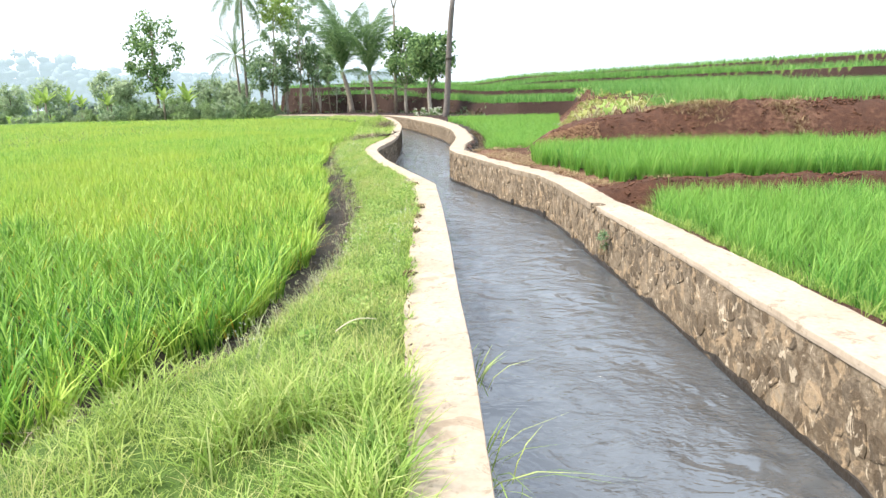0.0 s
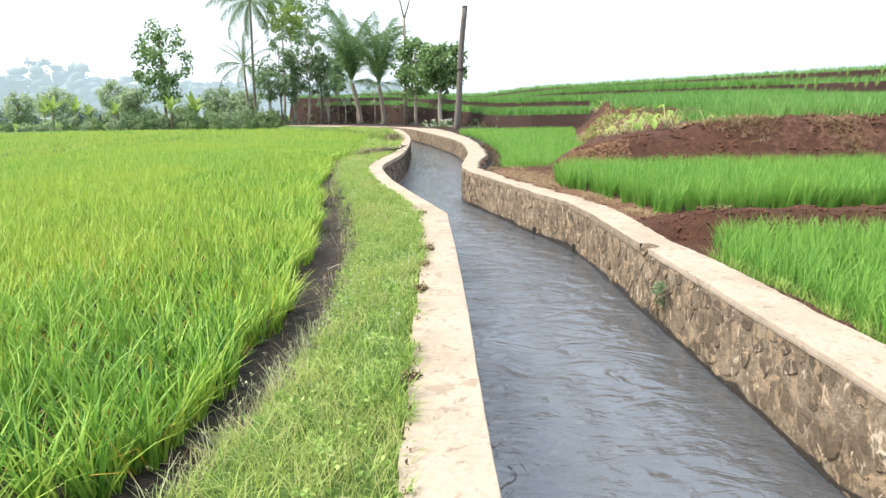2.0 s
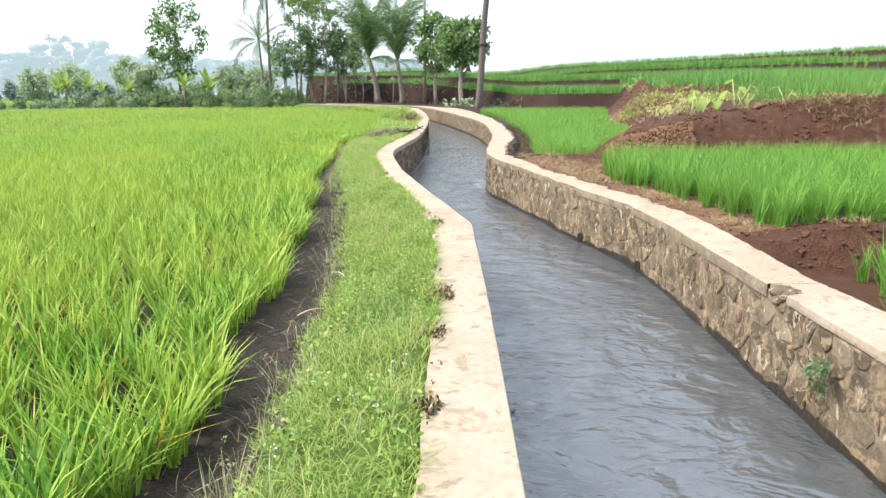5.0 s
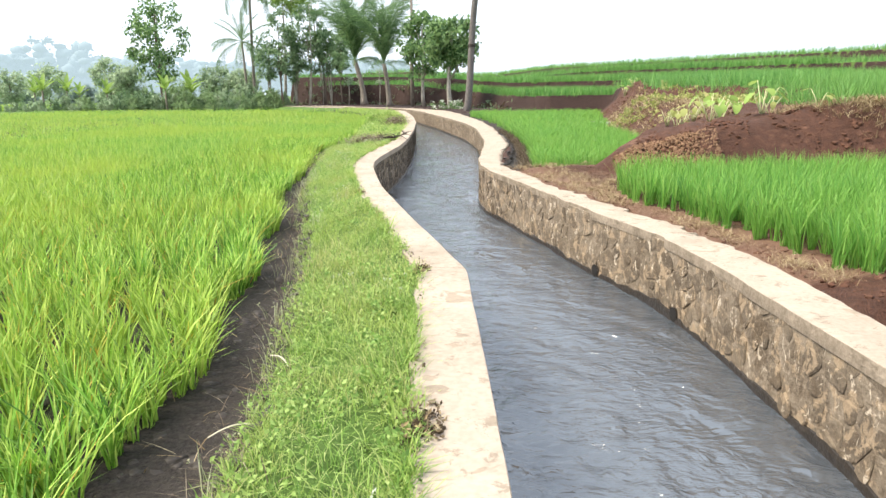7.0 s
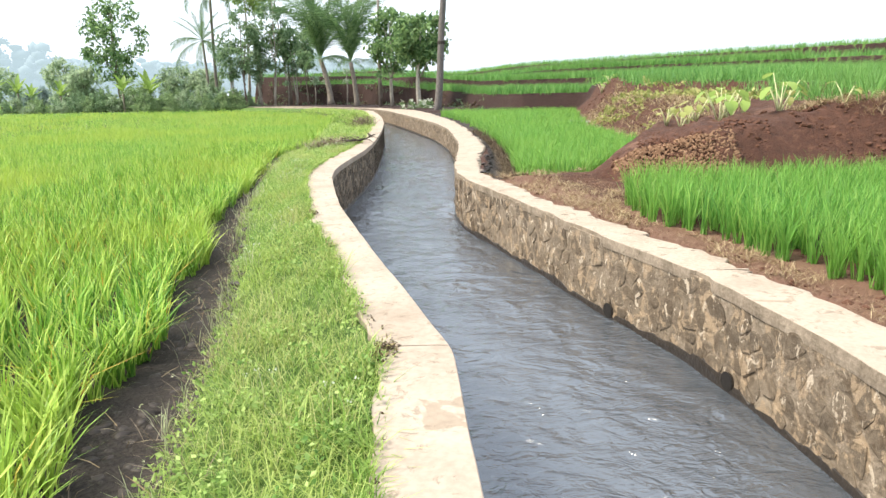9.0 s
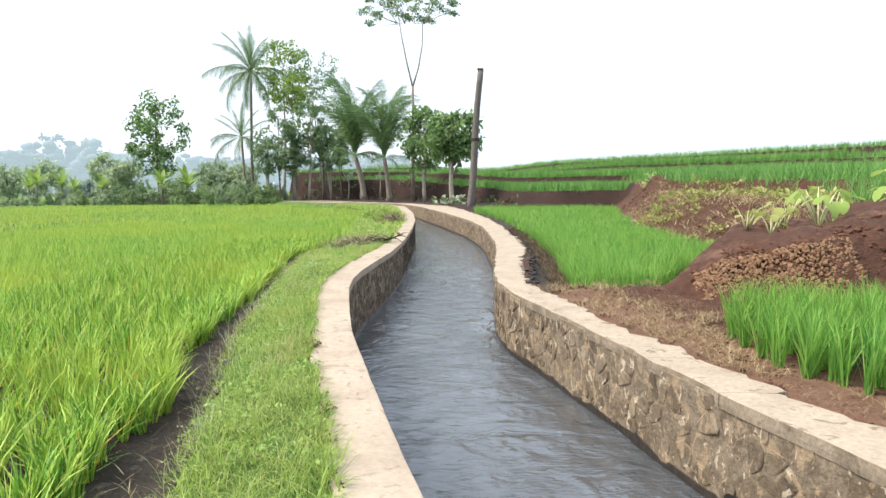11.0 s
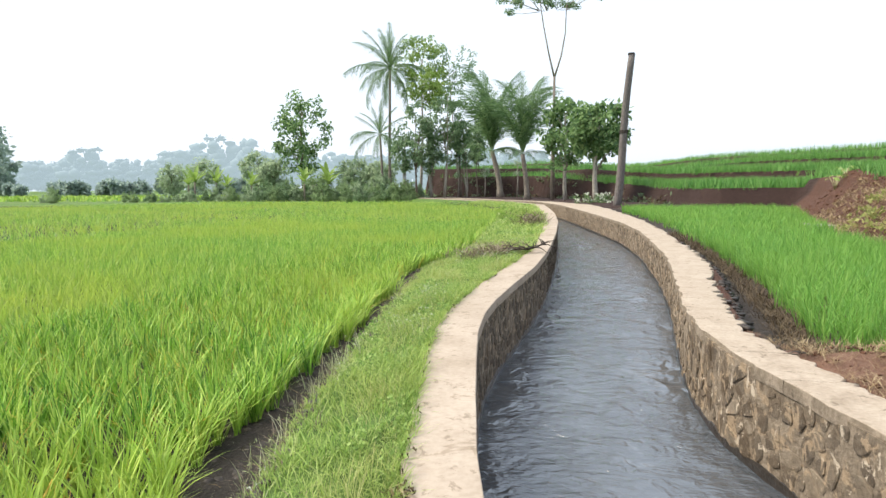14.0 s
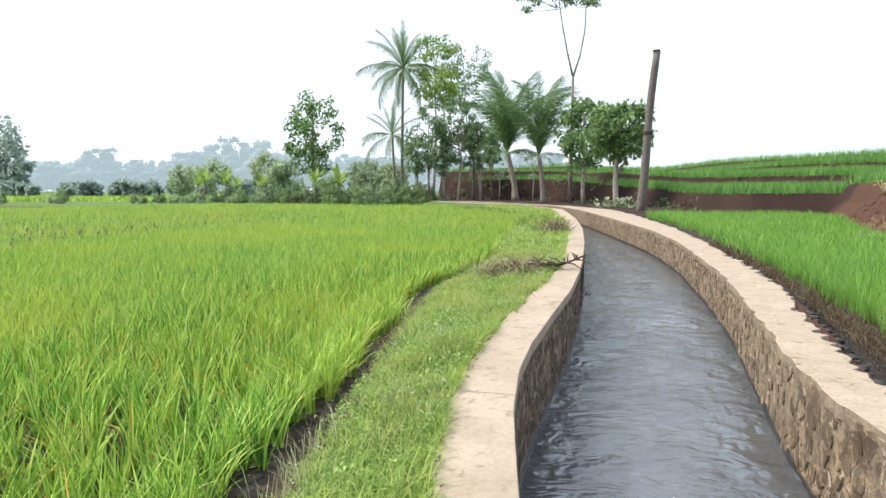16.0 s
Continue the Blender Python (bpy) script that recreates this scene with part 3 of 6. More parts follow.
def build_wall(name, outer, inner, side, label, joints):
    """A masonry canal wall with its cast coping. side: +1 where the water lies towards +x."""
    y = np.unique(np.round(np.concatenate([WALK_Y, np.arange(10.3, 10.9, 0.03), [j + d for j in joints for d in (-0.05, -0.004, 0.004, 0.05)]]), 3))
    o, i = on(outer, y), on(inner, y)
    face = i - side * 0.018
    cz = coping_z((o + i) / 2)
    back = o + side * 0.03
    zs = [(-1.7, face), (-0.9, face), (-0.5, face), (-0.05, face), (-0.05, back), (-1.7, back)]
    rings = np.stack([np.stack([v + (0.012 * (vnoise(y * 3, y * 0 + z * 9, 4) - 0.5) if n_ < 4 else 0), y, z + cz], -1) for n_, (z, v) in enumerate(zs)], 1)
    if side > 0:
        rings = rings[:, ::-1]
    root = tagged(new(name, loft(name, rings, MORTAR)), label, "canal wall", kind="structure")
    # coping with worn, uneven edges
    ragged = np.where((y > 14) & (side < 0), 0.10, 0.022)
    flakes = np.where((y > 14) & (side < 0), 0.07, 0.012) * np.random.default_rng(17).uniform(-1, 1, len(y))
    ro = o - side * ragged * (fbm(y * 1.6, y * 0, 21 + int(side)) - 0.5) * 2 - side * ragged * 0.5 * (vnoise(y * 6, y * 0, 8) - 0.5) - side * flakes
    worn = np.where((y > 14) & (side < 0), 1.0, 0.3 if side < 0 else 0.1)
    ri = i + side * 0.045 * worn * (fbm(y * 2.5, y * 0, 31 + int(side)) - 0.5)
    lift = 0.028 * worn * (fbm(y * 1.1, y * 0, 41 + int(side)) - 0.5)
    broken = smooth_step(10.42, 10.50, y) * smooth_step(10.78, 10.72, y) * (side < 0)
    chip = 0.17 * broken + 0.03 * worn * smooth_step(0.62, 0.72, vnoise(y * 2.7, y * 0 + 2, 71 + int(side)))
    ri = ri - side * chip
    low = np.where((side < 0) & (y < 10.7), -0.075, -0.122)
    prof = [(ri - side * 0.045, low), (ri - side * 0.002, low + 0.004), (ri + side * 0.002, low * 0.6), (ri, -0.006 + lift), (ri - side * 0.005, lift), (ri * 0.75 + ro * 0.25, lift + 0.003), (ri * 0.5 + ro * 0.5, lift + 0.002), (ri * 0.25 + ro * 0.75, lift + 0.001),
            (ro + side * 0.01, lift - 0.002), (ro, lift - 0.012), (ro, -0.13)]
    rings = np.stack([np.stack([px + 0 * y, y, pz + cz + (0.003 * (vnoise(y * 2, y * 0 + n_, 3) - 0.5))], -1) for n_, (px, pz) in enumerate(prof)], 1)
    if side < 0:
        rings = rings[:, ::-1]
    for a, z_ in zip([-9, *joints], [*joints, 200]):
        pick = (y > a) & (y < z_)
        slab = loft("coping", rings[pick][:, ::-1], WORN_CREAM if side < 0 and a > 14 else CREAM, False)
        if side < 0 and a > 10:
            slab.materials.append(RAW_CEMENT)
            band = np.arange(len(slab.polygons)) % (rings.shape[1] - 1)
            slab.polygons.foreach_set("material_index", (band < 3).astype(np.int32))
        child("coping", slab, root, "cream cement coping with worn edges")
    return root


def wet_footing(wall, inner, side):
    """The slimy uneven foot of the wall at the water line."""
    y = WALK_Y
    x = on(inner, y) - side * 0.025
    out_ = side * (0.014 + 0.026 * fbm(y * 2.1, y * 0, 51 + int(side)))
    top = WATER_Z + 0.015 + 0.12 * fbm(y * 1.3, y * 0, 55 + int(side)) * vnoise(y * 5, y * 0, 57 + int(side)) + 0.04 * vnoise(y * 9, y * 0, 58)
    rings = np.stack([np.stack([x, y, top + 0.01], -1), np.stack([x + out_ * 0.7, y, top], -1), np.stack([x + out_, y, top - 0.03], -1), np.stack([x + out_ * 1.2, y, 0 * y - 1.3], -1)], 1)
    child("footing", loft("footing", rings if side < 0 else rings[:, ::-1], WET_STONE), wall, "dark wet foot of the wall at the water line")


west_wall = build_wall("wall_west", WO, WI, 1, "rubble stone canal wall with a cream cement coping", (12.98, 21.3))
east_wall = build_wall("wall_east", EO, EI, -1, "rubble stone canal wall with a chipped cement coping", (10.77, 14.9, 16.35, 17.4, 18.95, 20.2, 21.1, 22.6, 24.1, 25.7, 27.3, 29.6, 32.2, 36.0))


wet_footing(west_wall, WI, 1)
wet_footing(east_wall, EI, -1)


def build_water():
    y = np.concatenate([np.arange(-7.5, 34, 0.07), np.arange(34, 104, 0.4)])
    u = np.linspace(0, 1, 44)
    gy, gu = np.meshgrid(y, u, indexing="ij")
    a, b = on(WI, gy) - 0.12, on(EI, gy) + 0.12
    gx = a + (b - a) * gu
    s = gx - on(WI, gy)
    wave = 0.030 * (fbm(s * 1.3, gy * 1.2, 61, 3) - 0.45) + 0.022 * (vnoise(s * 5 + gy * 1.3, gy * 3.1, 65) - 0.5) + 0.012 * (vnoise(s * 10, gy * 6.5 + s * 3, 67) - 0.5)
    tagged(new("water", loft("water", np.stack([gx, gy, WATER_Z + wave], -1), WATER, True)), "grey silty irrigation water flowing in ripples", "water", kind="structure")


build_water()


# ---- blades: rice and grass ----
def blades(name, base, height, width, lean, bend, seed, mat, segs=2):
    """One mesh of curved tapering blades. base n x 3; height, width, lean arrays or numbers."""
    rng = np.random.default_rng(seed)
    n = len(base)
    ang = rng.uniform(0, 2 * math.pi, n)
    hgt = np.broadcast_to(height, n) * rng.uniform(0.75, 1.15, n)
    wid = np.broadcast_to(width, n) * rng.uniform(0.7, 1.3, n)
    out_ = np.broadcast_to(lean, n) * rng.uniform(0.2, 1.3, n)
    bnd = np.broadcast_to(bend, n) * rng.uniform(0.1, 1.6, n)
    d = np.stack([np.cos(ang), np.sin(ang)], -1)
    twist = ang + math.pi / 2 + rng.uniform(-0.7, 0.7, n)
    w = np.stack([np.cos(twist), np.sin(twist)], -1)
    rows = []
    for k in range(segs + 1):
        t = k / segs
        r = (out_ * t + bnd * t ** 2.6) * hgt
        z = hgt * (t - 0.28 * bnd * t ** 3)
        c = np.concatenate([base[:, :2] + d * r[:, None], (base[:, 2] + z)[:, None]], 1)
        if k < segs:
            hw = (wid * (0.75 if k == 0 else 1.0) * (1 - 0.55 * t) / 2)[:, None]
            off = np.concatenate([w * hw, np.zeros((n, 1))], 1)
            rows += [c - off, c + off]
        else:
            rows.append(c)
    verts = np.stack(rows, 1)
    per = verts.shape[1]
    o = (np.arange(n) * per)[:, None]
    quads = np.concatenate([o + np.array([[2 * k, 2 * k + 1, 2 * k + 3, 2 * k + 2]]) for k in range(segs - 1)]) if segs > 1 else []
    tris = o + np.array([[2 * segs - 2, 2 * segs - 1, 2 * segs]])
    return new(name, big_mesh(name, verts.reshape(-1, 3), quads, tris, mat))


def tufts(points, per, spread, rng):
    """Blade feet: per blades round each point."""
    n = len(points)
    r, a = spread * np.sqrt(rng.uniform(0, 1, n * per)), rng.uniform(0, 2 * math.pi, n * per)
    p = np.repeat(points, per, axis=0)
    p[:, 0] += r * np.cos(a)
    p[:, 1] += r * np.sin(a)
    return p


def grid_points(x0, x1, y0, y1, step, keep, rng, jitter=0.45):
    gx, gy = np.meshgrid(np.arange(x0, x1, step), np.arange(y0, y1, step))
    x = gx.ravel() + rng.uniform(-jitter, jitter, gx.size) * step
    y = gy.ravel() + rng.uniform(-jitter, jitter, gx.size) * step
    ok = keep(x, y)
    x, y = x[ok], y[ok]
    return np.stack([x, y, ground_height(x, y)[0] - 0.02], -1)


rng = np.random.default_rng(12)


def west_field(x, y):
    end = np.interp(x, [-90, -64, -58, -50, -38, -29, -22, -14], [56, 72, 82, 92, 95, 93, 88, 80])
    return (x < on(RICE_EDGE, y) + 0.10 * np.sin(y * 2.3) - 0.06 + 0.34 * (vnoise(y * 1.9, x * 1.9, 79) - 0.5)) & (y < end)


def paddy(name, pts, per, spread, height, width, lean, bend, seed, mat, label, segs=2):
    own = np.repeat(np.random.default_rng(seed + 7).uniform(0.90, 1.08, len(pts)), per)
    ob = blades(name, tufts(pts, per, spread, np.random.default_rng(seed)), height * own, width, lean, bend, seed + 1, mat, segs)
    return tagged(ob, label, "rice", kind="stuff")


RICE_LABEL = "bright yellow-green young rice growing in a flooded paddy"
near_w = grid_points(-8, 0, 1.5, 34, 0.235, lambda x, y: west_field(x, y) & (np.hypot(x, y - np.clip(y, 0, 17) - 2) < 99), rng)
start_w = near_w[:, 1] < 7.5 + 2.5 * (fbm(near_w[:, 0] * 0.8, near_w[:, 1] * 0.8, 207) - 0.5) - 0.35 * near_w[:, 0]
paddy("rice_field", near_w[~start_w], 20, 0.030, 0.50, 0.0195, 0.29, 0.22, 31, RICE, RICE_LABEL, 3)
paddy("rice_field", near_w[start_w], 21, 0.030, 0.53, 0.0205, 0.30, 0.28, 30, DEEP_RICE, "deep green young rice growing in a flooded paddy", 4)
edge_y = np.concatenate([np.repeat(np.arange(1.8, 31, 0.17), 2), np.repeat(np.arange(20.6, 25.2, 0.2), 2)])
edge_x = on(RICE_EDGE, edge_y) + 0.10 * np.sin(edge_y * 2.3) + rng.uniform(-0.26, -0.04, len(edge_y)) + 0.16 * (np.arange(len(edge_y)) >= 344)
edge_w = np.stack([edge_x, edge_y + rng.uniform(-0.1, 0.1, len(edge_y)), ground_height(edge_x, edge_y)[0] - 0.02], -1)
paddy("rice_field", edge_w, 15, 0.04, 0.46, 0.016, 0.34, 0.42, 37, RICE, "rice drooping over the edge of the muddy ditch", 4)
paddy("rice_leaf", near_w[np.random.default_rng(38).random(len(near_w)) < 0.42], 4, 0.05, 0.45, 0.019, 0.35, 0.6, 39, AGED_RICE, "yellowed older leaves among the young rice", 2)
mid_w = np.concatenate([grid_points(-20, -8, 3, 46, 0.27, west_field, rng), grid_points(-8, 0, 34, 60, 0.27, west_field, rng)])
paddy("rice_field", mid_w, 11, 0.075, 0.50, 0.030, 0.30, 0.24, 33, RICE_LIGHT, RICE_LABEL, 2)
far_w = np.concatenate([grid_points(-90, -20, 6, 90, 0.62, west_field, rng), grid_points(-20, 0, 46, 90, 0.5, lambda x, y: west_field(x, y) & ~((x > -8) & (y < 60)), rng)])
paddy("rice_field", far_w, 7, 0.34, 0.50, 0.065, 0.40, 0.45, 35, RICE_LIGHT, RICE_LABEL, 1)


def in_a(x, y):
    return (x > on(EO, y) + 0.28 + 0.08 * np.sin(y * 3.1) + 0.75 * smooth_step(10.2, 11.9, y)) & (y < 11.95)


def in_b(x, y):
    return (x > np.interp(y, *B_EDGE)) & (y > 12.95) & (y < 18.75 - 0.05 * (x > 3)) & (y < np.interp(x, [2.2, 3.2, 4.0, 40], [18.9, 19.2, 18.7, 18.2]))


def in_d(x, y):
    return (x > np.interp(y, *D_EDGE)) & (x < np.interp(y, *D_FOOT) - 0.1) & (y > 21.3 + 0.3 * np.maximum(0, 1.6 - x)) & (y < 59)


EAST_LABEL = "fresh green young rice in a small terraced paddy"
paddy("rice_paddy", grid_points(3.3, 9, 2.5, 12.3, 0.20, in_a, rng), 22, 0.05, 0.50, 0.0135, 0.26, 0.26, 41, RICE_EAST, EAST_LABEL, 3)
paddy("rice_paddy", grid_points(2.2, 10, 12.9, 19.2, 0.20, in_b, rng), 26, 0.045, 0.57, 0.0140, 0.24, 0.24, 43, RICE_EAST, EAST_LABEL, 3)
paddy("rice_paddy", grid_points(10, 24, 12.9, 18.8, 0.3, in_b, rng), 16, 0.12, 0.57, 0.026, 0.2, 0.24, 45, RICE_EAST, EAST_LABEL, 2)
paddy("rice_paddy", grid_points(1.0, 8, 21.2, 34, 0.20, in_d, rng), 17, 0.065, 0.48, 0.015, 0.22, 0.35, 47, RICE_EAST, EAST_LABEL, 2)
paddy("rice_paddy", grid_points(-1, 10, 34, 59, 0.30, in_d, rng), 10, 0.16, 0.46, 0.032, 0.25, 0.35, 49, RICE_EAST, EAST_LABEL, 2)


def slope_of(x, y):
    h = ground_height(x, y)[0]
    return np.maximum(np.abs(ground_height(x + 0.5, y)[0] - h), np.abs(ground_height(x, y + 0.5)[0] - h))


def upper(x, y):
    h = ground_height(x, y)[0]
    edge = (x > np.interp(y, *D_FOOT) + 2.2)
    return (h > 1.2) & (slope_of(x, y) < 0.18) & (y > 20.6) & np.where(y < 60, edge, True)


def upper_far(x, y):
    h = ground_height(x, y)[0]
    return (h > 1.0) & (slope_of(x, y) < 0.16)


paddy("rice_terrace", grid_points(7, 24, 20.6, 40, 0.26, upper, rng), 8, 0.14, 0.58, 0.034, 0.26, 0.32, 51, TERRACE_RICE, "green rice on a terrace above an earth bank", 1)
paddy("rice_terrace", np.concatenate([grid_points(24, 70, 18, 60, 0.6, upper, rng), grid_points(8, 24, 40, 60, 0.45, upper, rng)]), 12, 0.32, 0.62, 0.075, 0.25, 0.3, 53, TERRACE_RICE, "green rice on rising terraces", 1)
paddy("rice_terrace", np.concatenate([grid_points(-8, 30, 60, 84, 0.45, upper_far, rng), grid_points(-40, 95, 60, 130, 0.9, upper_far, rng)]), 8, 0.45, 0.80, 0.10, 0.2, 0.25, 55, TERRACE_RICE, "green rice on far rising terraces", 1)


paddy("rice_paddy", grid_points(9, 24, -6, 11.9, 0.3, in_a, rng), 14, 0.14, 0.46, 0.05, 0.25, 0.35, 57, RICE_EAST, EAST_LABEL, 1)
paddy("rice_paddy", grid_points(2.6, 9, -6, 2.5, 0.3, in_a, rng), 14, 0.14, 0.46, 0.045, 0.25, 0.35, 58, RICE_EAST, EAST_LABEL, 1)
paddy("rice_field", np.concatenate([grid_points(-20, -8, -6, 3, 0.3, west_field, rng), grid_points(-8, 0, -6, 1.5, 0.3, west_field, rng)]), 14, 0.14, 0.5, 0.05, 0.3, 0.4, 59, RICE, RICE_LABEL, 1)


# ---- verge ----
def on_verge(x, y):
    return (x > on(VERGE_EDGE, y) - 0.05 + 0.12 * (vnoise(x * 3, y * 3, 77) - 0.5)) & (x < on(WO, y) + 0.04 * (vnoise(y * 4, y * 0, 78)))


def verge_layer(name, step, per, spread_, low, high, width, lean, bend, seed, mat, noise_seed, above, label, segs=2, y1=34):
    """One kind of grass on the verge, in clumps: only where its own noise is above a level, tallest inside the clumps."""
    g = np.random.default_rng(seed)
    p = grid_points(-5.5, 0, 0.8, y1, step, lambda x, y: on_verge(x, y) & (fbm(x * 2.4, y * 1.5, noise_seed, 3) > above), g)
    p = tufts(p, per, spread_, g)
    clump = smooth_step(above, above + 0.28, fbm(p[:, 0] * 2.4, p[:, 1] * 1.5, noise_seed, 3))
    side = smooth_step(0.0, 0.35, p[:, 0] - on(VERGE_EDGE, p[:, 1]))
    tagged(blades(name, p, (low + (high - low) * clump) * (0.55 + 0.45 * side), width, lean, bend, seed + 1, mat, segs), label, "grass", kind="stuff")


verge_layer("verge_grass", 0.080, 6, 0.055, 0.06, 0.15, 0.0075, 0.55, 0.8, 61, VERGE, 201, 0.16, "short bright green verge grass beside the coping")
verge_layer("lush_grass", 0.10, 7, 0.05, 0.10, 0.27, 0.0095, 0.45, 0.75, 65, LUSH, 203, 0.47, "lush blue-green grass clumps in the verge", 3)
verge_layer("seed_grass", 0.10, 6, 0.05, 0.12, 0.25, 0.0045, 0.35, 0.55, 67, SEED_GRASS, 205, 0.45, "thin yellowish grass gone to seed on the verge", 3)
tagged(blades("verge_grass", tufts(grid_points(-14, 0, 34, 80, 0.22, on_verge, rng), 6, 0.14, rng), 0.2, 0.03, 0.5, 0.7, 63, VERGE, 2),
       "short green verge grass along the canal", "grass", kind="stuff")


# ---- stones of the walls ----
def stone_shape(corners, r):
    """A rounded flat-faced stone from its corner points (s, z): verts with the face towards -y, and faces."""
    pts = []
    for k in range(len(corners)):
        (x0, z0), (x1, z1) = corners[k], corners[(k + 1) % len(corners)]
        pts += [(x0 * 0.78 + x1 * 0.22, z0 * 0.78 + z1 * 0.22), (x0 * 0.22 + x1 * 0.78, z0 * 0.22 + z1 * 0.78)]
    cx, cz = sum(p[0] for p in pts) / len(pts), sum(p[1] for p in pts) / len(pts)
    n, proud, verts, faces = len(pts), r.uniform(0.001, 0.016), [], []
    tilt_x, tilt_z = r.uniform(-0.06, 0.06), r.uniform(-0.06, 0.06)
    for depth, grow in ((0.05, 1.0), (-proud * 0.45, 0.97), (-proud, 0.80)):
        for x, z in pts:
            dx, dz = (x - cx) * grow, (z - cz) * grow
            verts.append((dx, depth + (tilt_x * dx + tilt_z * dz + r.uniform(-0.003, 0.003) if depth < 0 else 0), dz))
    for k in range(2):
        for j in range(n):
            faces.append((k * n + j, k * n + (j + 1) % n, (k + 1) * n + (j + 1) % n, (k + 1) * n + j))
    faces.append(tuple(2 * n + j for j in range(n)))
    return verts, faces, cx, cz


def nearer_side(poly, p, q):
    """The part of a polygon that lies nearer to p than to q."""
    mx, mz, nx, nz = (p[0] + q[0]) / 2, (p[1] + q[1]) / 2, q[0] - p[0], q[1] - p[1]
    d = [(x - mx) * nx + (z - mz) * nz for x, z in poly]
    out = []
    for k in range(len(poly)):
        a, b, da, db = poly[k], poly[(k + 1) % len(poly)], d[k], d[(k + 1) % len(poly)]
        if da <= 0:
            out.append(a)
        if da * db < 0:
            t = da / (da - db)
            out.append((a[0] + (b[0] - a[0]) * t, a[1] + (b[1] - a[1]) * t))
    return out


def rubble_cells(r, start, end, top, bottom):
    """Random fitted stones (polygons in s, z) that fill a wall's face; large and small mixed."""
    w, h, cells = 0.20, 0.150, {}
    nj, ni = int((top - bottom) / h) + 1, int((end - start) / w)
    for i in range(ni):
        for j in range(-1, nj + 1):
            if r.random() > 0.16:
                cells[i, j] = (start + (i + 0.5 + 0.5 * (j % 2) + r.uniform(-0.46, 0.46)) * w, top - (j + 0.5 + r.uniform(-0.44, 0.44)) * h)
    for (i, j), p in cells.items():
        poly = [(p[0] - 0.21, max(p[1] - 0.16, bottom)), (p[0] + 0.21, max(p[1] - 0.16, bottom)), (p[0] + 0.21, min(p[1] + 0.16, top)), (p[0] - 0.21, min(p[1] + 0.16, top))]
        if not bottom < p[1] < top:
            continue
        for di in range(-3, 4):
            for dj in range(-3, 4):
                q = cells.get((i + di, j + dj))
                if q and (di or dj) and len(poly) > 2:
                    poly = nearer_side(poly, p, q)
        if len(poly) > 2:
            yield poly


def lay_stones(wall, inner, side, near, all_, upstream, downstream):
    """Fitted rubble; the stones between the near y values are parts, the rest joined. Downstream the stones are washed over with mortar."""
    r = random.Random(7 if side > 0 else 8)
    rest, singles = {upstream.name: ([], []), downstream.name: ([], [])}, 0
    for corners in rubble_cells(r, all_[0], all_[1], -0.078, -1.08):
        mx, mz = sum(c[0] for c in corners) / len(corners), sum(c[1] for c in corners) / len(corners)
        washed = 11.2 + 0.8 * math.sin(mz * 9) < mx < 19.0 + math.sin(mz * 7)
        if r.random() < (0.34 if washed and side < 0 else 0.14):
            continue
        size = sum(math.hypot(a - mx, b - mz) for a, b in corners) / len(corners)
        k = 1 - r.uniform(0.004 if mx < 19 else 0.010, 0.014 if washed else 0.026 if mx < 19 else 0.030) / max(size, 0.045)
        corners = [(mx + (a - mx) * k, mz + (b - mz) * k) for a, b in corners]
        verts, faces, ym, zm = stone_shape(corners, r)
        x0, x1 = float(on(inner, ym - 0.1)), float(on(inner, ym + 0.1))
        along = Vector((x1 - x0, 0.2, 0)).normalized()
        x = float(on(inner, ym)) - side * 0.018
        outward = Vector((along.y, -along.x, 0)) * side      # towards the water
        m = Matrix((along, -outward, Vector((0, 0, 1)))).transposed().to_4x4()
        m = Matrix.Translation((x, ym, zm + float(coping_z(np.float64(x))))) @ m
        if side < 0:
            faces = [tuple(reversed(f)) for f in faces]
        mat_ = downstream if washed else upstream
        if near[0] < ym < near[1] and singles < 300:
            child("stone", mesh_from("stone", verts, faces, mat_), wall).matrix_basis = m
            singles += 1
        else:
            v_, f_ = rest[mat_.name]
            o = len(v_)
            v_ += [m @ Vector(v) for v in verts]
            f_ += [[o + q for q in f] for f in faces]
    for mat_ in (upstream, downstream):
        v_, f_ = rest[mat_.name]
        if v_ and (mat_ is upstream or downstream is not upstream):
            tagged(child("rubble", mesh_from("rubble", v_, f_, mat_), wall), kind="stuff")


# ---- tubes, leaves, trees ----
def tube(path, radii, sides=7, close=True):
    """Vertices and faces of a tapering tube along a path."""
    verts, faces = [], []
    for k, (p, q) in enumerate(zip(path, radii)):
        p, q = Vector(p), float(q)
        d = (Vector(path[min(k + 1, len(path) - 1)]) - Vector(path[max(k - 1, 0)])).normalized()
        a = d.orthogonal().normalized() if abs(d.z) < 0.9 else Vector((1, 0, 0))
        b = d.cross(a).normalized()
        a = b.cross(d)
        for j in range(sides):
            t = 2 * math.pi * j / sides
            verts.append(p + q * (math.cos(t) * a + math.sin(t) * b))
    for k in range(len(path) - 1):
        for j in range(sides):
            faces.append((k * sides + j, k * sides + (j + 1) % sides, (k + 1) * sides + (j + 1) % sides, (k + 1) * sides + j))
    if close:
        faces.append(tuple(reversed(range(sides))))
        faces.append(tuple((len(path) - 1) * sides + j for j in range(sides)))
    return verts, faces


def tubes_mesh(name, many, mat, sides=7):
    v, f = [], []
    for path, radii in many:
        a, b = tube(path, radii, sides)
        o = len(v)
        v += a
        f += [tuple(o + i for i in q) for q in b]
    me = mesh_from(name, v, f, mat)
    me.polygons.foreach_set("use_smooth", np.ones(len(me.polygons), dtype=bool))
    return me


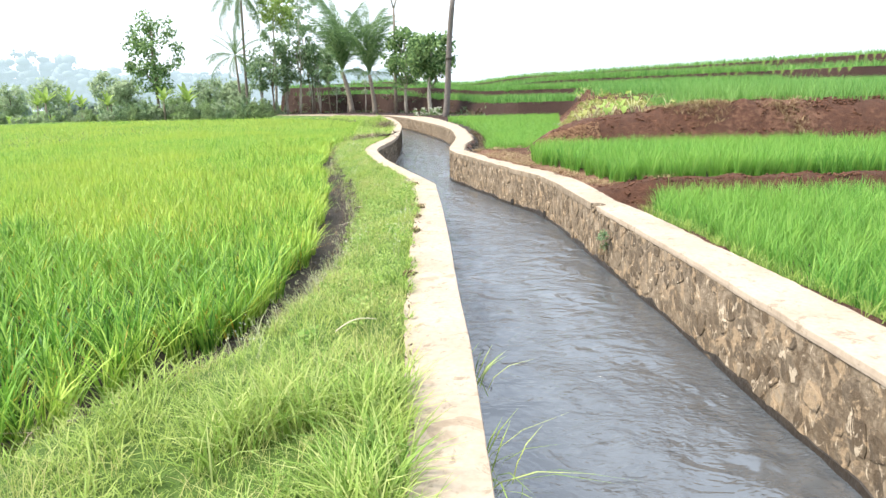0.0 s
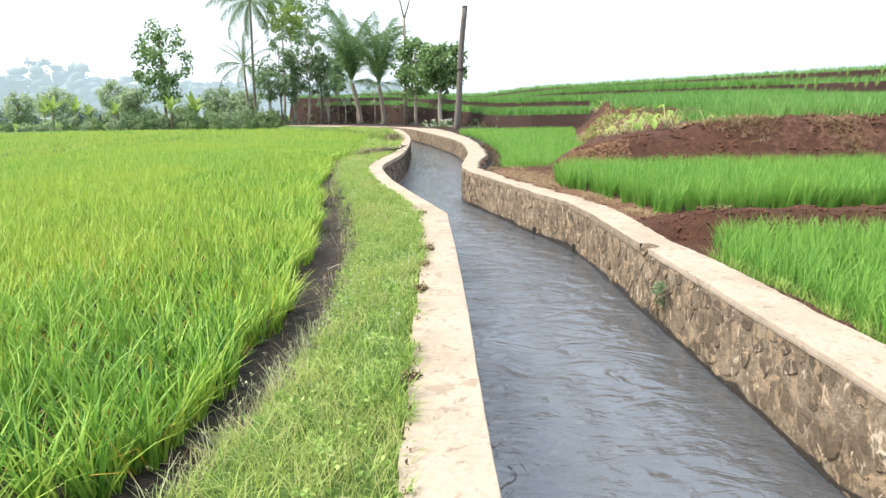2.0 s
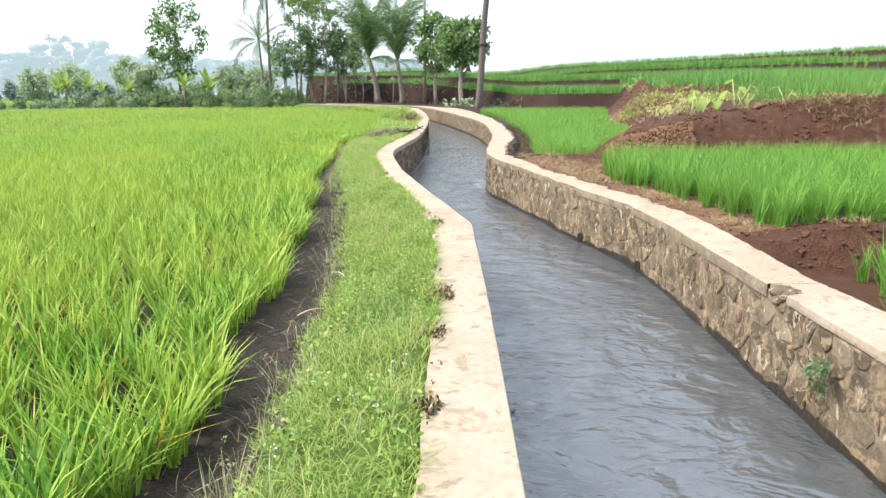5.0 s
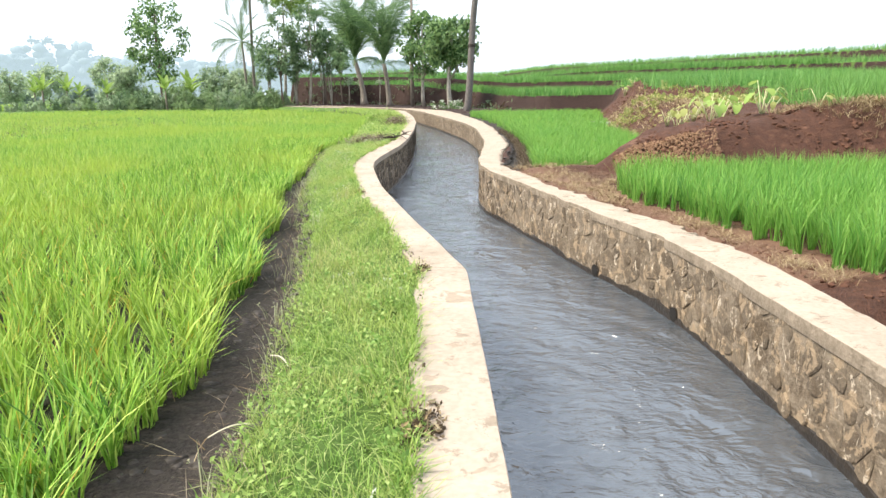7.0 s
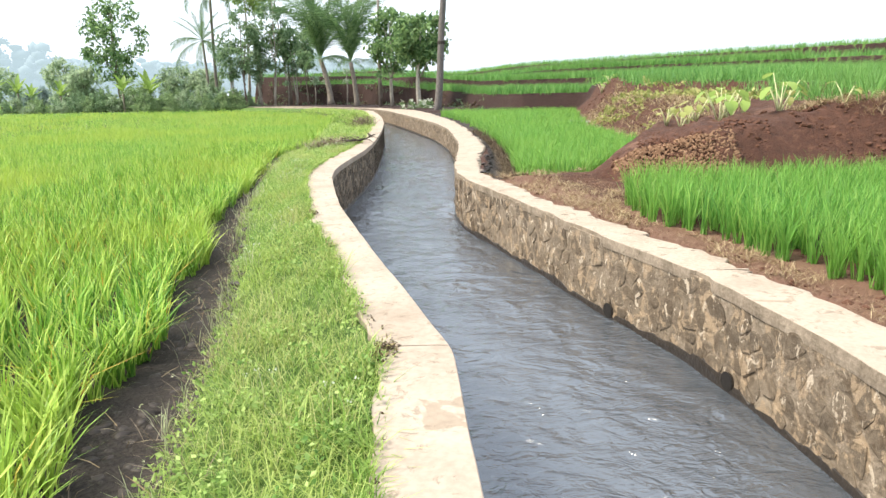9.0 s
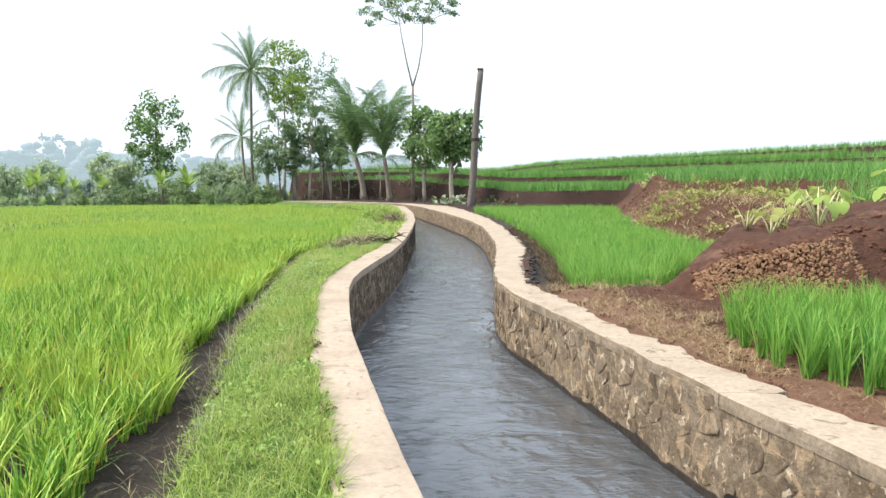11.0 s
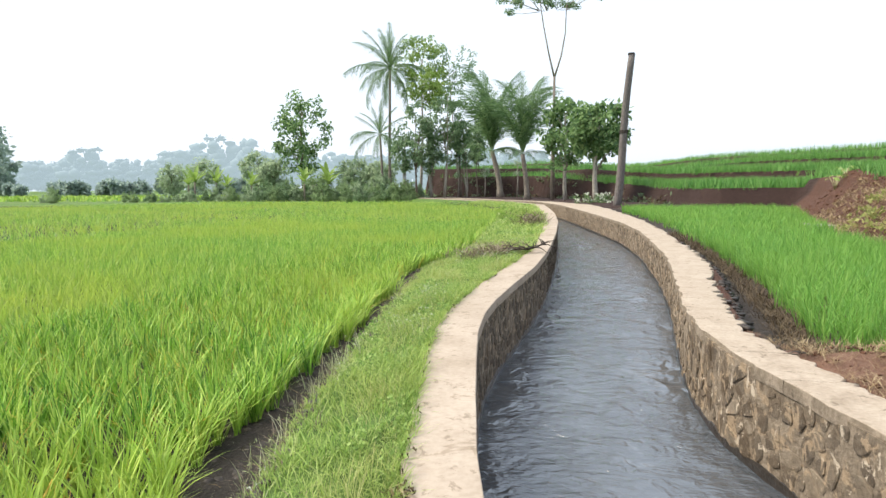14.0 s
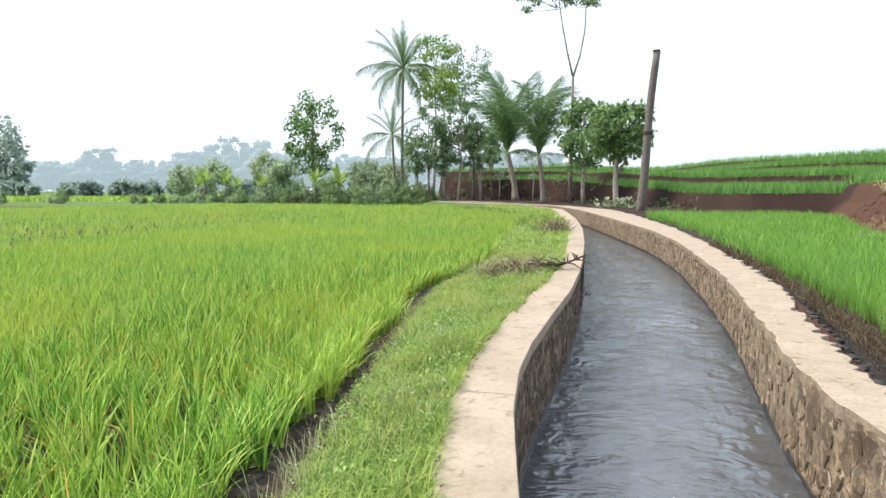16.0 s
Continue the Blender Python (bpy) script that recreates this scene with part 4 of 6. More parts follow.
def leaf_cloud(name, clumps, per, size, mat, seed, droop=0.3, aspect=0.45):
    """Small pointed leaves round clump centres (x, y, z, rx, rz)."""
    g = np.random.default_rng(seed)
    c = np.repeat(np.asarray(clumps, dtype=float), per, axis=0)
    n = len(c)
    d = g.normal(size=(n, 3))
    d /= np.linalg.norm(d, axis=1)[:, None]
    rr = g.uniform(0.25, 1.0, n) ** 0.6
    p = c[:, :3] + d * rr[:, None] * np.stack([c[:, 3], c[:, 3], c[:, 4]], -1)
    ax = g.normal(size=(n, 3))
    ax[:, 2] -= droop * 2
    ax /= np.linalg.norm(ax, axis=1)[:, None]
    sd = np.cross(ax, g.normal(size=(n, 3)))
    sd /= np.linalg.norm(sd, axis=1)[:, None]
    ln = (size * g.uniform(0.6, 1.3, n))[:, None]
    up = np.cross(ax, sd)
    v = np.stack([p, p + ax * ln * 0.5 + sd * ln * aspect / 2 + up * ln * 0.06, p + ax * ln, p + ax * ln * 0.5 - sd * ln * aspect / 2 + up * ln * 0.06], 1)
    o = (np.arange(n) * 4)[:, None]
    return big_mesh(name, v.reshape(-1, 3), o + np.array([[0, 1, 2, 3]]), [], mat)


def spread(r, n, x, y, z, rx, rz, cr):
    """n clump centres inside an ellipsoid, thinner within, so that gaps show."""
    out = []
    while len(out) < n:
        a, b, c = r.uniform(-1, 1), r.uniform(-1, 1), r.uniform(-1, 1)
        q = a * a + b * b + c * c
        if 0.12 < q < 1:
            k = cr * r.uniform(0.7, 1.3)
            out.append((x + a * rx, y + b * rx, z + c * rz, k, k * 0.75))
    return out


def root_at(name, x, y, z, label, category, group=""):
    ob = tagged(new(name), label, category, group)
    ob.location = (x, y, z)
    ob.empty_display_size = 0.3
    return ob


def broadleaf(name, x, y, z, height, crown_from, rx, leaf_mat, bark, seed, label, per=60, clumps=60, leaf=0.45, girth=0.16, lean=(0, 0), aspect=0.45, stems=1, clump_size=0.7):
    r = random.Random(seed)
    root = root_at(name, x, y, z, label, "tree")
    stems_ = []
    for s in range(stems):
        ox = 0 if stems == 1 else r.uniform(-0.5, 0.5)
        path = [(ox * t + lean[0] * t + 0.15 * math.sin(t * 5 + seed + s), lean[1] * t + 0.1 * math.cos(t * 4 + s), height * 0.86 * t - 0.2) for t in np.linspace(0, 1, 8)]
        stems_.append((path, [girth * (1 - 0.8 * t) for t in np.linspace(0, 1, 8)]))
    trunk = child("trunk", tubes_mesh("trunk", stems_, bark), root)
    cz, rz = (crown_from + height) / 2, (height - crown_from) / 2
    centres = spread(r, clumps, lean[0] * 0.8, lean[1] * 0.8, cz, rx, rz, clump_size)
    limbs = []
    for c in r.sample(centres, min(12, len(centres))):
        t = max(0.25, min(0.95, (c[2] - rz * 0.5) / (height * 0.86)))
        p0 = Vector(stems_[0][0][0]).lerp(Vector(stems_[0][0][-1]), t)
        p1 = Vector(c[:3])
        limbs.append(([p0, p0.lerp(p1, 0.5) + Vector((0, 0, 0.12 * rz)), p1], [girth * 0.4 * (1.1 - t), girth * 0.25, girth * 0.08]))
    for q in limbs:
        child("limb", tubes_mesh("limb", [q], bark, 5), trunk)
    child("crown", leaf_cloud("crown", centres, per, leaf, leaf_mat, seed, 0.35, aspect), root)
    return root


def frond_mesh(seed, length, droop, mat, hang=0.6):
    """A palm frond that sets out along +x and arches down by droop (radians), with thin leaflets hanging on both sides."""
    r = np.random.default_rng(seed)
    n = 54
    s = np.linspace(0, 1, n)
    ang = droop * s ** 1.4
    cx, cz = np.cumsum(np.cos(ang)) * length / n, -np.cumsum(np.sin(ang)) * length / n
    verts, tris = [], []
    for side in (-1, 1):
        ln = length * 0.21 * np.sin(np.clip(0.30 + s * 2.65, 0, math.pi)) ** 0.8 * r.uniform(0.75, 1.15, n) + 0.10
        for k in range(5, n):
            a = ang[k]
            ahead, up = np.array([math.cos(a), 0, -math.sin(a)]), np.array([math.sin(a), 0, math.cos(a)])
            b = np.array([cx[k], 0, cz[k]])
            v_ = r.uniform(0.5, 1.0)
            mid = b + ahead * ln[k] * 0.35 + np.array([0, side * ln[k] * 0.36 * v_, 0]) + up * ln[k] * 0.06
            tip = b + ahead * ln[k] * 0.62 + np.array([0, side * ln[k] * 0.52 * v_, -ln[k] * hang * r.uniform(0.4, 1.1)])
            w = ahead * 0.0052 * length
            o = len(verts)
            verts += [b - w, b + w, mid + w * 0.8, mid - w * 0.8, tip]
            tris += [(o, o + 1, o + 2), (o, o + 2, o + 3), (o + 3, o + 2, o + 4)]
    pick = np.linspace(0, n - 1, 9).astype(int)
    v, f = tube([(cx[k], 0, cz[k]) for k in pick], [0.05 * (1 - 0.85 * u) for u in np.linspace(0, 1, 9)], 4, False)
    o = len(verts)
    verts += [np.array(p) for p in v]
    return big_mesh("frond", np.array(verts), [[o + i for i in q] for q in f], tris, mat)


FRONDS = {k: [frond_mesh(90 + k * 5 + j, 4.6, d, PALM_LEAF, hang) for j, d in enumerate(ds)] for k, (ds, hang) in enumerate((((0.35, 0.55, 0.8), 0.5), ((0.9, 1.2, 1.5), 1.3), ((0.7, 1.05, 1.5), 1.0)))}


def palm(x, y, z, trunk_h, lean, count, scale, lift, seed, label, girth=0.17, name="coconut_palm", young=False):
    """lift: lowest and highest angle of the fronds above level, in degrees."""
    r = random.Random(seed)
    root = root_at(name, x, y, z, label, "palm tree")
    path = [(lean[0] * t ** 1.6, lean[1] * t, trunk_h * t - 0.2 * (1 - t)) for t in np.linspace(0, 1, 10)]
    child("trunk", tubes_mesh("trunk", [(path, [girth * (1.5 if t == 0 else 1.05 - 0.35 * t) for t in np.linspace(0, 1, 10)])], PALM_BARK, 9), root)
    top = Vector((lean[0], lean[1], trunk_h))
    for k in range(count):
        u = k / (count - 1)
        up_ = lift[0] + (lift[1] - lift[0]) * u + r.uniform(-7, 7)
        low = young and k < 6
        if low:
            up_ = r.uniform(0, 35)
        me = FRONDS[2 if young and not low else 1 if up_ < 35 else 0][k % 3]
        ob = child("frond", me, root)
        ob.matrix_basis = Matrix.Translation(top + Vector((0, 0, 0.15 * u))) @ Matrix.Rotation(k * 2.4 + r.uniform(-0.3, 0.3), 4, "Z") @ Matrix.Rotation(-radians(up_), 4, "Y") @ Matrix.Diagonal((scale * r.uniform(0.75, 1.15) * (0.45 if low else 1),) * 3 + (1,))
    return root


def big_leaf_mesh(name, length, width, fold, droop, mat):
    """A broad leaf along +x with a midrib and a wavy edge."""
    n = 9
    rows = []
    for k, t in enumerate(np.linspace(0, 1, n)):
        w = width * 0.5 * math.sin(math.pi * min(1, 0.08 + t * 0.92)) ** 0.7
        x, z = length * t * (1 - 0.15 * droop * t), length * (0.1 * t - droop * 0.6 * t * t)
        e = 0.04 * width * math.sin(k * 2.3)
        rows.append([(x, -w, z + fold * w + e), (x, 0, z), (x, w, z + fold * w - e)])
    return loft(name, np.array(rows), mat, True)


# ---- the far end: pole and trees ----
# A dead coconut trunk that stands like a pole.
def build_pole():
    root = root_at("dead_palm_pole", -0.45, 64, -0.05, "weathered grey dead coconut trunk leaning beside the trees", "pole")
    top = Vector((0.86, 0, 10.7))
    path = [top * t - Vector((0, 0, 0.4 * (1 - t))) + Vector((0.05 * math.sin(t * 7), 0, 0)) for t in np.linspace(0, 1, 12).tolist()]
    shaft = child("shaft", tubes_mesh("shaft", [(path, [0.30 - 0.075 * t for t in np.linspace(0, 1, 12)])], POLE_WOOD, 12), root)
    bm = bmesh.new()
    bmesh.ops.create_cone(bm, cap_ends=True, segments=12, radius1=0.31, radius2=0.29, depth=0.22, matrix=Matrix.Translation(top * 0.50))
    part("band", bm, DEAD_WOOD, shaft, "dark knot of old binding")
    bm = bmesh.new()
    bmesh.ops.create_cone(bm, cap_ends=True, segments=12, radius1=0.25, radius2=0.23, depth=0.10, matrix=Matrix.Translation(top + Vector((0, 0, 0.03))))
    part("cap", bm, DEAD_WOOD, shaft)


build_pole()
broadleaf("jackfruit_tree", -2.07, 72, 0.05, 9.0, 3.6, 2.25, TREE_LEAF, PALE_BARK, 3, "jackfruit tree with dark glossy leaves and a pale trunk", 46, 66, 0.50, 0.26, (0.1, 0), 0.5, 1, 0.75)
broadleaf("jackfruit_tree", -5.0, 80, 0.35, 9.6, 3.0, 2.1, TREE_LEAF, PALE_BARK, 4, "slender jackfruit tree with a pale trunk beside the palms", 46, 54, 0.50, 0.22, (-0.3, 0), 0.5, 1, 0.75)
palm(-9.5, 86, 0.3, 4.6, (-0.5, 0), 30, 1.62, (60, 98), 11, "young coconut palm with upright green fronds", 0.30, young=True)
palm(-13.0, 90, 0.5, 5.0, (-1.0, 0), 32, 1.92, (60, 98), 12, "young coconut palm with long arching fronds", 0.34, young=True)
palm(-30.9, 104, 0.2, 17.6, (0.3, 0), 34, 1.30, (-42, 96), 13, "tall coconut palm with a slim trunk", 0.22)
palm(-31.6, 103, 0.2, 8.6, (-0.3, 0), 20, 1.10, (-35, 85), 14, "short coconut palm half hidden under a tall one", 0.2)


def thin_tree():
    root = root_at("forked_tree", -6.5, 82, 0.3, "tall thin forked tree with sparse feathery foliage", "tree")
    a = [(0, 0, -0.3), (0.02, 0, 4), (0.1, 0, 8), (0.12, 0, 11.9)]
    b = [(0.12, 0, 11.8), (-0.45, 0, 14.2), (-0.95, 0, 16.8), (-1.35, 0, 19.4), (-2.0, 0, 20.8)]
    c = [(0.12, 0, 11.8), (0.75, 0, 13.8), (1.15, 0, 16.0), (1.25, 0, 18.7), (2.1, 0.2, 20.6)]
    d = [(0.1, 0, 9.0), (0.7, 0, 10.4), (1.2, 0, 11.0)]
    child("trunk", tubes_mesh("trunk", [(a, [0.24, 0.19, 0.15, 0.115])], PALM_BARK), root)
    for q, w in ((b, 0.095), (c, 0.095), (d, 0.04)):
        child("limb", tubes_mesh("limb", [(q, [w * (1 - 0.75 * k / (len(q) - 1)) for k in range(len(q))])], PALE_BARK, 6), root)
    r = random.Random(5)
    cl = [(r.uniform(-5.0, 4.6), r.uniform(-1.6, 1.6), r.uniform(18.6, 21.8), 0.55, 0.22) for _ in range(70)]
    twigs = [([(q[0] * 0.3, q[1] * 0.3, 18.3), (q[0] * 0.7, q[1] * 0.7, q[2] - 0.3), q[:3]], [0.035, 0.022, 0.01]) for q in cl[:26]]
    for q in twigs:
        child("twig", tubes_mesh("twig", [q], PALE_BARK, 4), root)
    child("crown", leaf_cloud("crown", cl, 44, 0.34, SLENDER_LEAF, 6, 0.1, 0.4), root)


thin_tree()
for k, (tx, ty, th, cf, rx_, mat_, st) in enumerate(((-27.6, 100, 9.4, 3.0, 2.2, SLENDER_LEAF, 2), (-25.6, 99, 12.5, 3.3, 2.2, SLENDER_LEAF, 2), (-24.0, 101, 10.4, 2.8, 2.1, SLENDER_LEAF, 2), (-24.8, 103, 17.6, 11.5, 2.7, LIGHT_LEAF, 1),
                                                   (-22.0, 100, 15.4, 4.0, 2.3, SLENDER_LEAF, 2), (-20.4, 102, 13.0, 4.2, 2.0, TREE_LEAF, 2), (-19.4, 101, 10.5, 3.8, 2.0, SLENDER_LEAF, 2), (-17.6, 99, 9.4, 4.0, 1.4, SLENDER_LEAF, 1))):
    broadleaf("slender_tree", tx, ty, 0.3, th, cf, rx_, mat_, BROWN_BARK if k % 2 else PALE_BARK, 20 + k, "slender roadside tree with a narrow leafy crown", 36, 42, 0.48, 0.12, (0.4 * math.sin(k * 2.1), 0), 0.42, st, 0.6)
broadleaf("albizia_tree", -27.6, 108, 0.3, 22.6, 13.5, 4.1, LIGHT_LEAF, PALE_BARK, 31, "tall light-green tree with a flat open crown", 42, 66, 0.42, 0.24, (0.6, 0), 0.5, 1, 0.85)
broadleaf("albizia_tree", -22.4, 110, 0.3, 22.0, 15.0, 4.0, SLENDER_LEAF, PALE_BARK, 32, "thin feathery tree behind the slender trees", 30, 40, 0.4, 0.18, (-1.2, 0), 0.5, 1, 0.8)
broadleaf("lone_tree", -48.2, 112, -0.2, 17.6, 3.4, 4.1, TREE_LEAF, BROWN_BARK, 33, "lone leafy tree with gaps in its crown above the hedge", 46, 66, 0.62, 0.26, (0.3, 0), 0.5, 1, 1.0)
for k, (px_, py_) in enumerate(((-16.5, 99), (-14.6, 97), (-11.8, 95), (-20.9, 103))):
    st = root_at("sapling", px_, py_, 0.4, "bare pale sapling stem before the earth bank", "sapling", "saplings at the bank")
    child("stem", tubes_mesh("stem", [([(0, 0, -0.2), (0.1, 0, 1.5), (0.05, 0, 3.2 + k * 0.4)], [0.09, 0.07, 0.04])], PALE_BARK, 6), st)
    child("crown", leaf_cloud("crown", [(0.1, 0, 3.2 + k * 0.4, 0.6, 0.4), (0, 0, 2.7, 0.4, 0.3)], 50, 0.35, HAZED_LEAF, 300 + k), st)


def bank_scrub():
    """Weeds and dry hanging roots over the dark earth face behind the trees."""
    g = np.random.default_rng(231)
    for name, n, mat_, size, label in (("bank_scrub", 120, SLENDER_LEAF, 0.34, "scrubby green weeds on the earth bank behind the trees"), ("bank_roots", 150, DRY_LITTER, 0.42, "dry brown litter and roots on the earth bank behind the trees")):
        x = g.uniform(-33, 4, n)
        y = np.interp(x, [-45, -31, -20, -10, -4, 1, 5, 60], [128, 113, 106, 98, 86, 73, 61, 60]) + g.uniform(-0.9, 1.1, n)
        cl = np.stack([x, y, ground_height(x, y)[0] + 0.1, g.uniform(0.25, 0.7, n), g.uniform(0.12, 0.32, n)], -1)
        tagged(new(name, leaf_cloud(name, cl, 16, size, mat_, 233 + n, 0.3, 0.3)), label, "weeds", kind="stuff")


bank_scrub()


# ---- hedge, bananas and distance on the west ----
def shrub_meshes():
    out = []
    for k in range(5):
        r = random.Random(400 + k)
        cl = []
        for _ in range(9):
            sx, sy, top = r.uniform(-1.8, 1.8), r.uniform(-0.9, 0.9), r.uniform(0.9, 3.6) * r.uniform(0.6, 1.0)
            cl.append((sx, sy, top, 0.20, 0.45))
            cl += [(sx + r.uniform(-0.5, 0.5), sy + r.uniform(-0.5, 0.5), top * r.uniform(0.1, 0.9), r.uniform(0.22, 0.55), r.uniform(0.2, 0.5)) for _ in range(4)]
        r.shuffle(cl)
        mat_ = (HAZED_LEAF, HEDGE_LEAF, SLENDER_LEAF, HEDGE_LEAF, HAZED_LEAF)[k]
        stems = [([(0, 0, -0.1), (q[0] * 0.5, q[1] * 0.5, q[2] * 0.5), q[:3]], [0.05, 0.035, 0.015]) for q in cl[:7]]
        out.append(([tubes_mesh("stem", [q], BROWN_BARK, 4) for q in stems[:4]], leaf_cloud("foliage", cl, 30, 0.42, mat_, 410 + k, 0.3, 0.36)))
    return out


SHRUBS = shrub_meshes()


def shrub(x, y, z, k, scale, label="leafy green shrub in the hedge along the field", group="hedge shrubs", name="shrub"):
    root = root_at(name, x, y, z, label, "shrub", group)
    root.scale = (scale, scale, scale)
    root.rotation_euler = (0, 0, k * 1.7)
    for me in SHRUBS[k % 5][0]:
        child("stem", me, root)
    child("foliage", SHRUBS[k % 5][1], root)


hr = random.Random(71)
for k in range(52):
    hx = -25 - k * 0.86 + hr.uniform(-0.5, 0.5)
    hy = float(np.interp(hx, [-72, -60, -45, -36, -25], [94, 100, 100, 98, 98])) + hr.uniform(-1.5, 6)
    shrub(hx, hy, -0.3, hr.randrange(5), hr.uniform(0.75, 1.25) * float(np.interp(hx, [-70, -60, -52, -44, -34, -25], [0.38, 0.45, 0.7, 0.95, 0.9, 0.75])))
for k in range(12):
    shrub(-26.5 + hr.uniform(-9, 7), 95 + hr.uniform(-2, 4), -0.2, hr.randrange(5), hr.uniform(0.4, 0.75), "low bush at the end of the rice field")
for k in range(10):
    shrub(-78 - k * 3.2, 92 + hr.uniform(-4, 6), -0.5, hr.randrange(5), hr.uniform(0.5, 0.8), "low bush at the far edge of the rice field")

BANANA_LEAF = [big_leaf_mesh("leaf", 2.3, 0.55, 0.25, d, LIGHT_LEAF) for d in (0.25, 0.55, 0.9)]


def banana(x, y, z, scale, seed):
    r = random.Random(seed)
    root = root_at("banana_plant", x, y, z, "banana plant with broad torn light-green leaves", "banana plant", "bananas in the hedge")
    child("stem", tubes_mesh("stem", [([(0, 0, -0.2), (0, 0, 1.2), (0.05, 0, 2.4)], [0.16, 0.13, 0.08])], PALM_BARK, 8), root)
    for k in range(8):
        ob = child("leaf", BANANA_LEAF[k % 3], root)
        ob.matrix_basis = Matrix.Translation((0.03, 0, 2.2 + 0.04 * k)) @ Matrix.Rotation(k * 2.4 + r.uniform(-0.3, 0.3), 4, "Z") @ Matrix.Rotation(-radians(30 + 6 * k + r.uniform(-10, 10)), 4, "Y")
    root.scale = (scale, scale, scale)


for k, (bx, by, bs) in enumerate(((-62, 104, 1.25), (-64.5, 106, 1.1), (-59, 105, 1.2), (-52.5, 104, 1.0), (-42.5, 101, 1.15), (-38.5, 100, 1.0), (-40.0, 103, 1.25), (-56.0, 103, 0.9))):
    banana(bx, by, -0.3, bs, 500 + k)
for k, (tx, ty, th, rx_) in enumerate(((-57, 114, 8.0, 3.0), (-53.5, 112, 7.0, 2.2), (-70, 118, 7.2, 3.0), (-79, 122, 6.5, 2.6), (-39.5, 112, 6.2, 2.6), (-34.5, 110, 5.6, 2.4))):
    broadleaf("hedge_tree", tx, ty, -0.3, th, 1.2, rx_, HAZED_LEAF, BROWN_BARK, 520 + k, "small grey-green tree standing in the hedge", 40, 50, 0.6, 0.14, (0.2, 0), 0.45, 1, 0.85)


def woods(name, n, x0, x1, y0, y1, h0, h1, mat_, seed, label, leaf):
    r = random.Random(seed)
    cl, trunks = [], []
    for _ in range(n):
        x, y = r.uniform(x0, x1), r.uniform(y0, y1)
        h = r.uniform(h0, h1) * (1.25 if r.random() < 0.12 else 1)
        w = h * r.uniform(0.28, 0.45)
        if mat_ is FAR_LEAF and r.random() < 0.12:
            cl += [(x + r.uniform(-6, 6), y, h * 1.04 + r.uniform(-0.8, 0.8), r.uniform(2, 4), 0.8) for _ in range(4)]
            cl += [(x, y, h * q, 0.5, 2.0) for q in (0.8, 0.9, 1.0)]
        for _ in range(10):
            cl.append((x + r.uniform(-w, w), y + r.uniform(-w, w) * 0.6, h * r.uniform(0.15, 0.95), w * r.uniform(0.25, 0.5), w * r.uniform(0.2, 0.36)))
    bm = bmesh.new()
    bmesh.ops.create_icosphere(bm, subdivisions=1, radius=1)
    ball = np.array([v.co for v in bm.verts])
    tri = np.array([[v.index for v in f.verts] for f in bm.faces])
    bm.free()
    g = np.random.default_rng(seed)
    c = np.array(cl)
    v = c[:, None, :3] + ball[None] * c[:, None, [3, 3, 4]] * g.uniform(0.75, 1.25, (len(c), len(ball), 1))
    tri = (np.arange(len(c)) * len(ball))[:, None, None] + tri[None]
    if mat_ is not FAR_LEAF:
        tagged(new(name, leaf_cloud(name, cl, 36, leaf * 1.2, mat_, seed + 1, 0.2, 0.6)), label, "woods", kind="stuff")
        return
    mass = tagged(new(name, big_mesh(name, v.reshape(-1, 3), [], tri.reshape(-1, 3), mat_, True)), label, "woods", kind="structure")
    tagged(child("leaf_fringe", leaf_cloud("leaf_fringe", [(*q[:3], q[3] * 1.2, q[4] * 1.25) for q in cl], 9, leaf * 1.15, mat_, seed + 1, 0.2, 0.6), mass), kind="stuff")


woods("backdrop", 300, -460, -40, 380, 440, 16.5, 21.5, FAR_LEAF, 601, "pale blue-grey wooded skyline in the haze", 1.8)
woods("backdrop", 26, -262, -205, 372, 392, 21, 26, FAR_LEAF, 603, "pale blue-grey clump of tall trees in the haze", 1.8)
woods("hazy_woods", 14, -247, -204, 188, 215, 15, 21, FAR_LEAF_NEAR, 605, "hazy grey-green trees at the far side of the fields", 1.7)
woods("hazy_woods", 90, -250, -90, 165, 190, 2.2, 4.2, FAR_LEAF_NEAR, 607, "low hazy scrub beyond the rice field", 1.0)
tagged(blades("far_meadow", tufts(grid_points(-230, -60, 104, 160, 2.2, lambda x, y: y > 100, rng), 6, 1.2, rng), 0.7, 0.35, 0.5, 0.4, 611, RICE, 1), "light green meadow beyond the hedge", "meadow", kind="stuff")


# ---- the earth bank: clods, plants, slab ----
def clod_mesh(seed):
    bm = bmesh.new()
    bmesh.ops.create_icosphere(bm, subdivisions=1, radius=0.5)
    r = random.Random(seed)
    for v in bm.verts:
        v.co *= r.uniform(0.7, 1.2)
    me = bpy.data.meshes.new("clod")
    bm.to_mesh(me)
    bm.free()
    me.materials.append(DRY_CLOD)
    return me


CLODS = [clod_mesh(k) for k in range(6)]


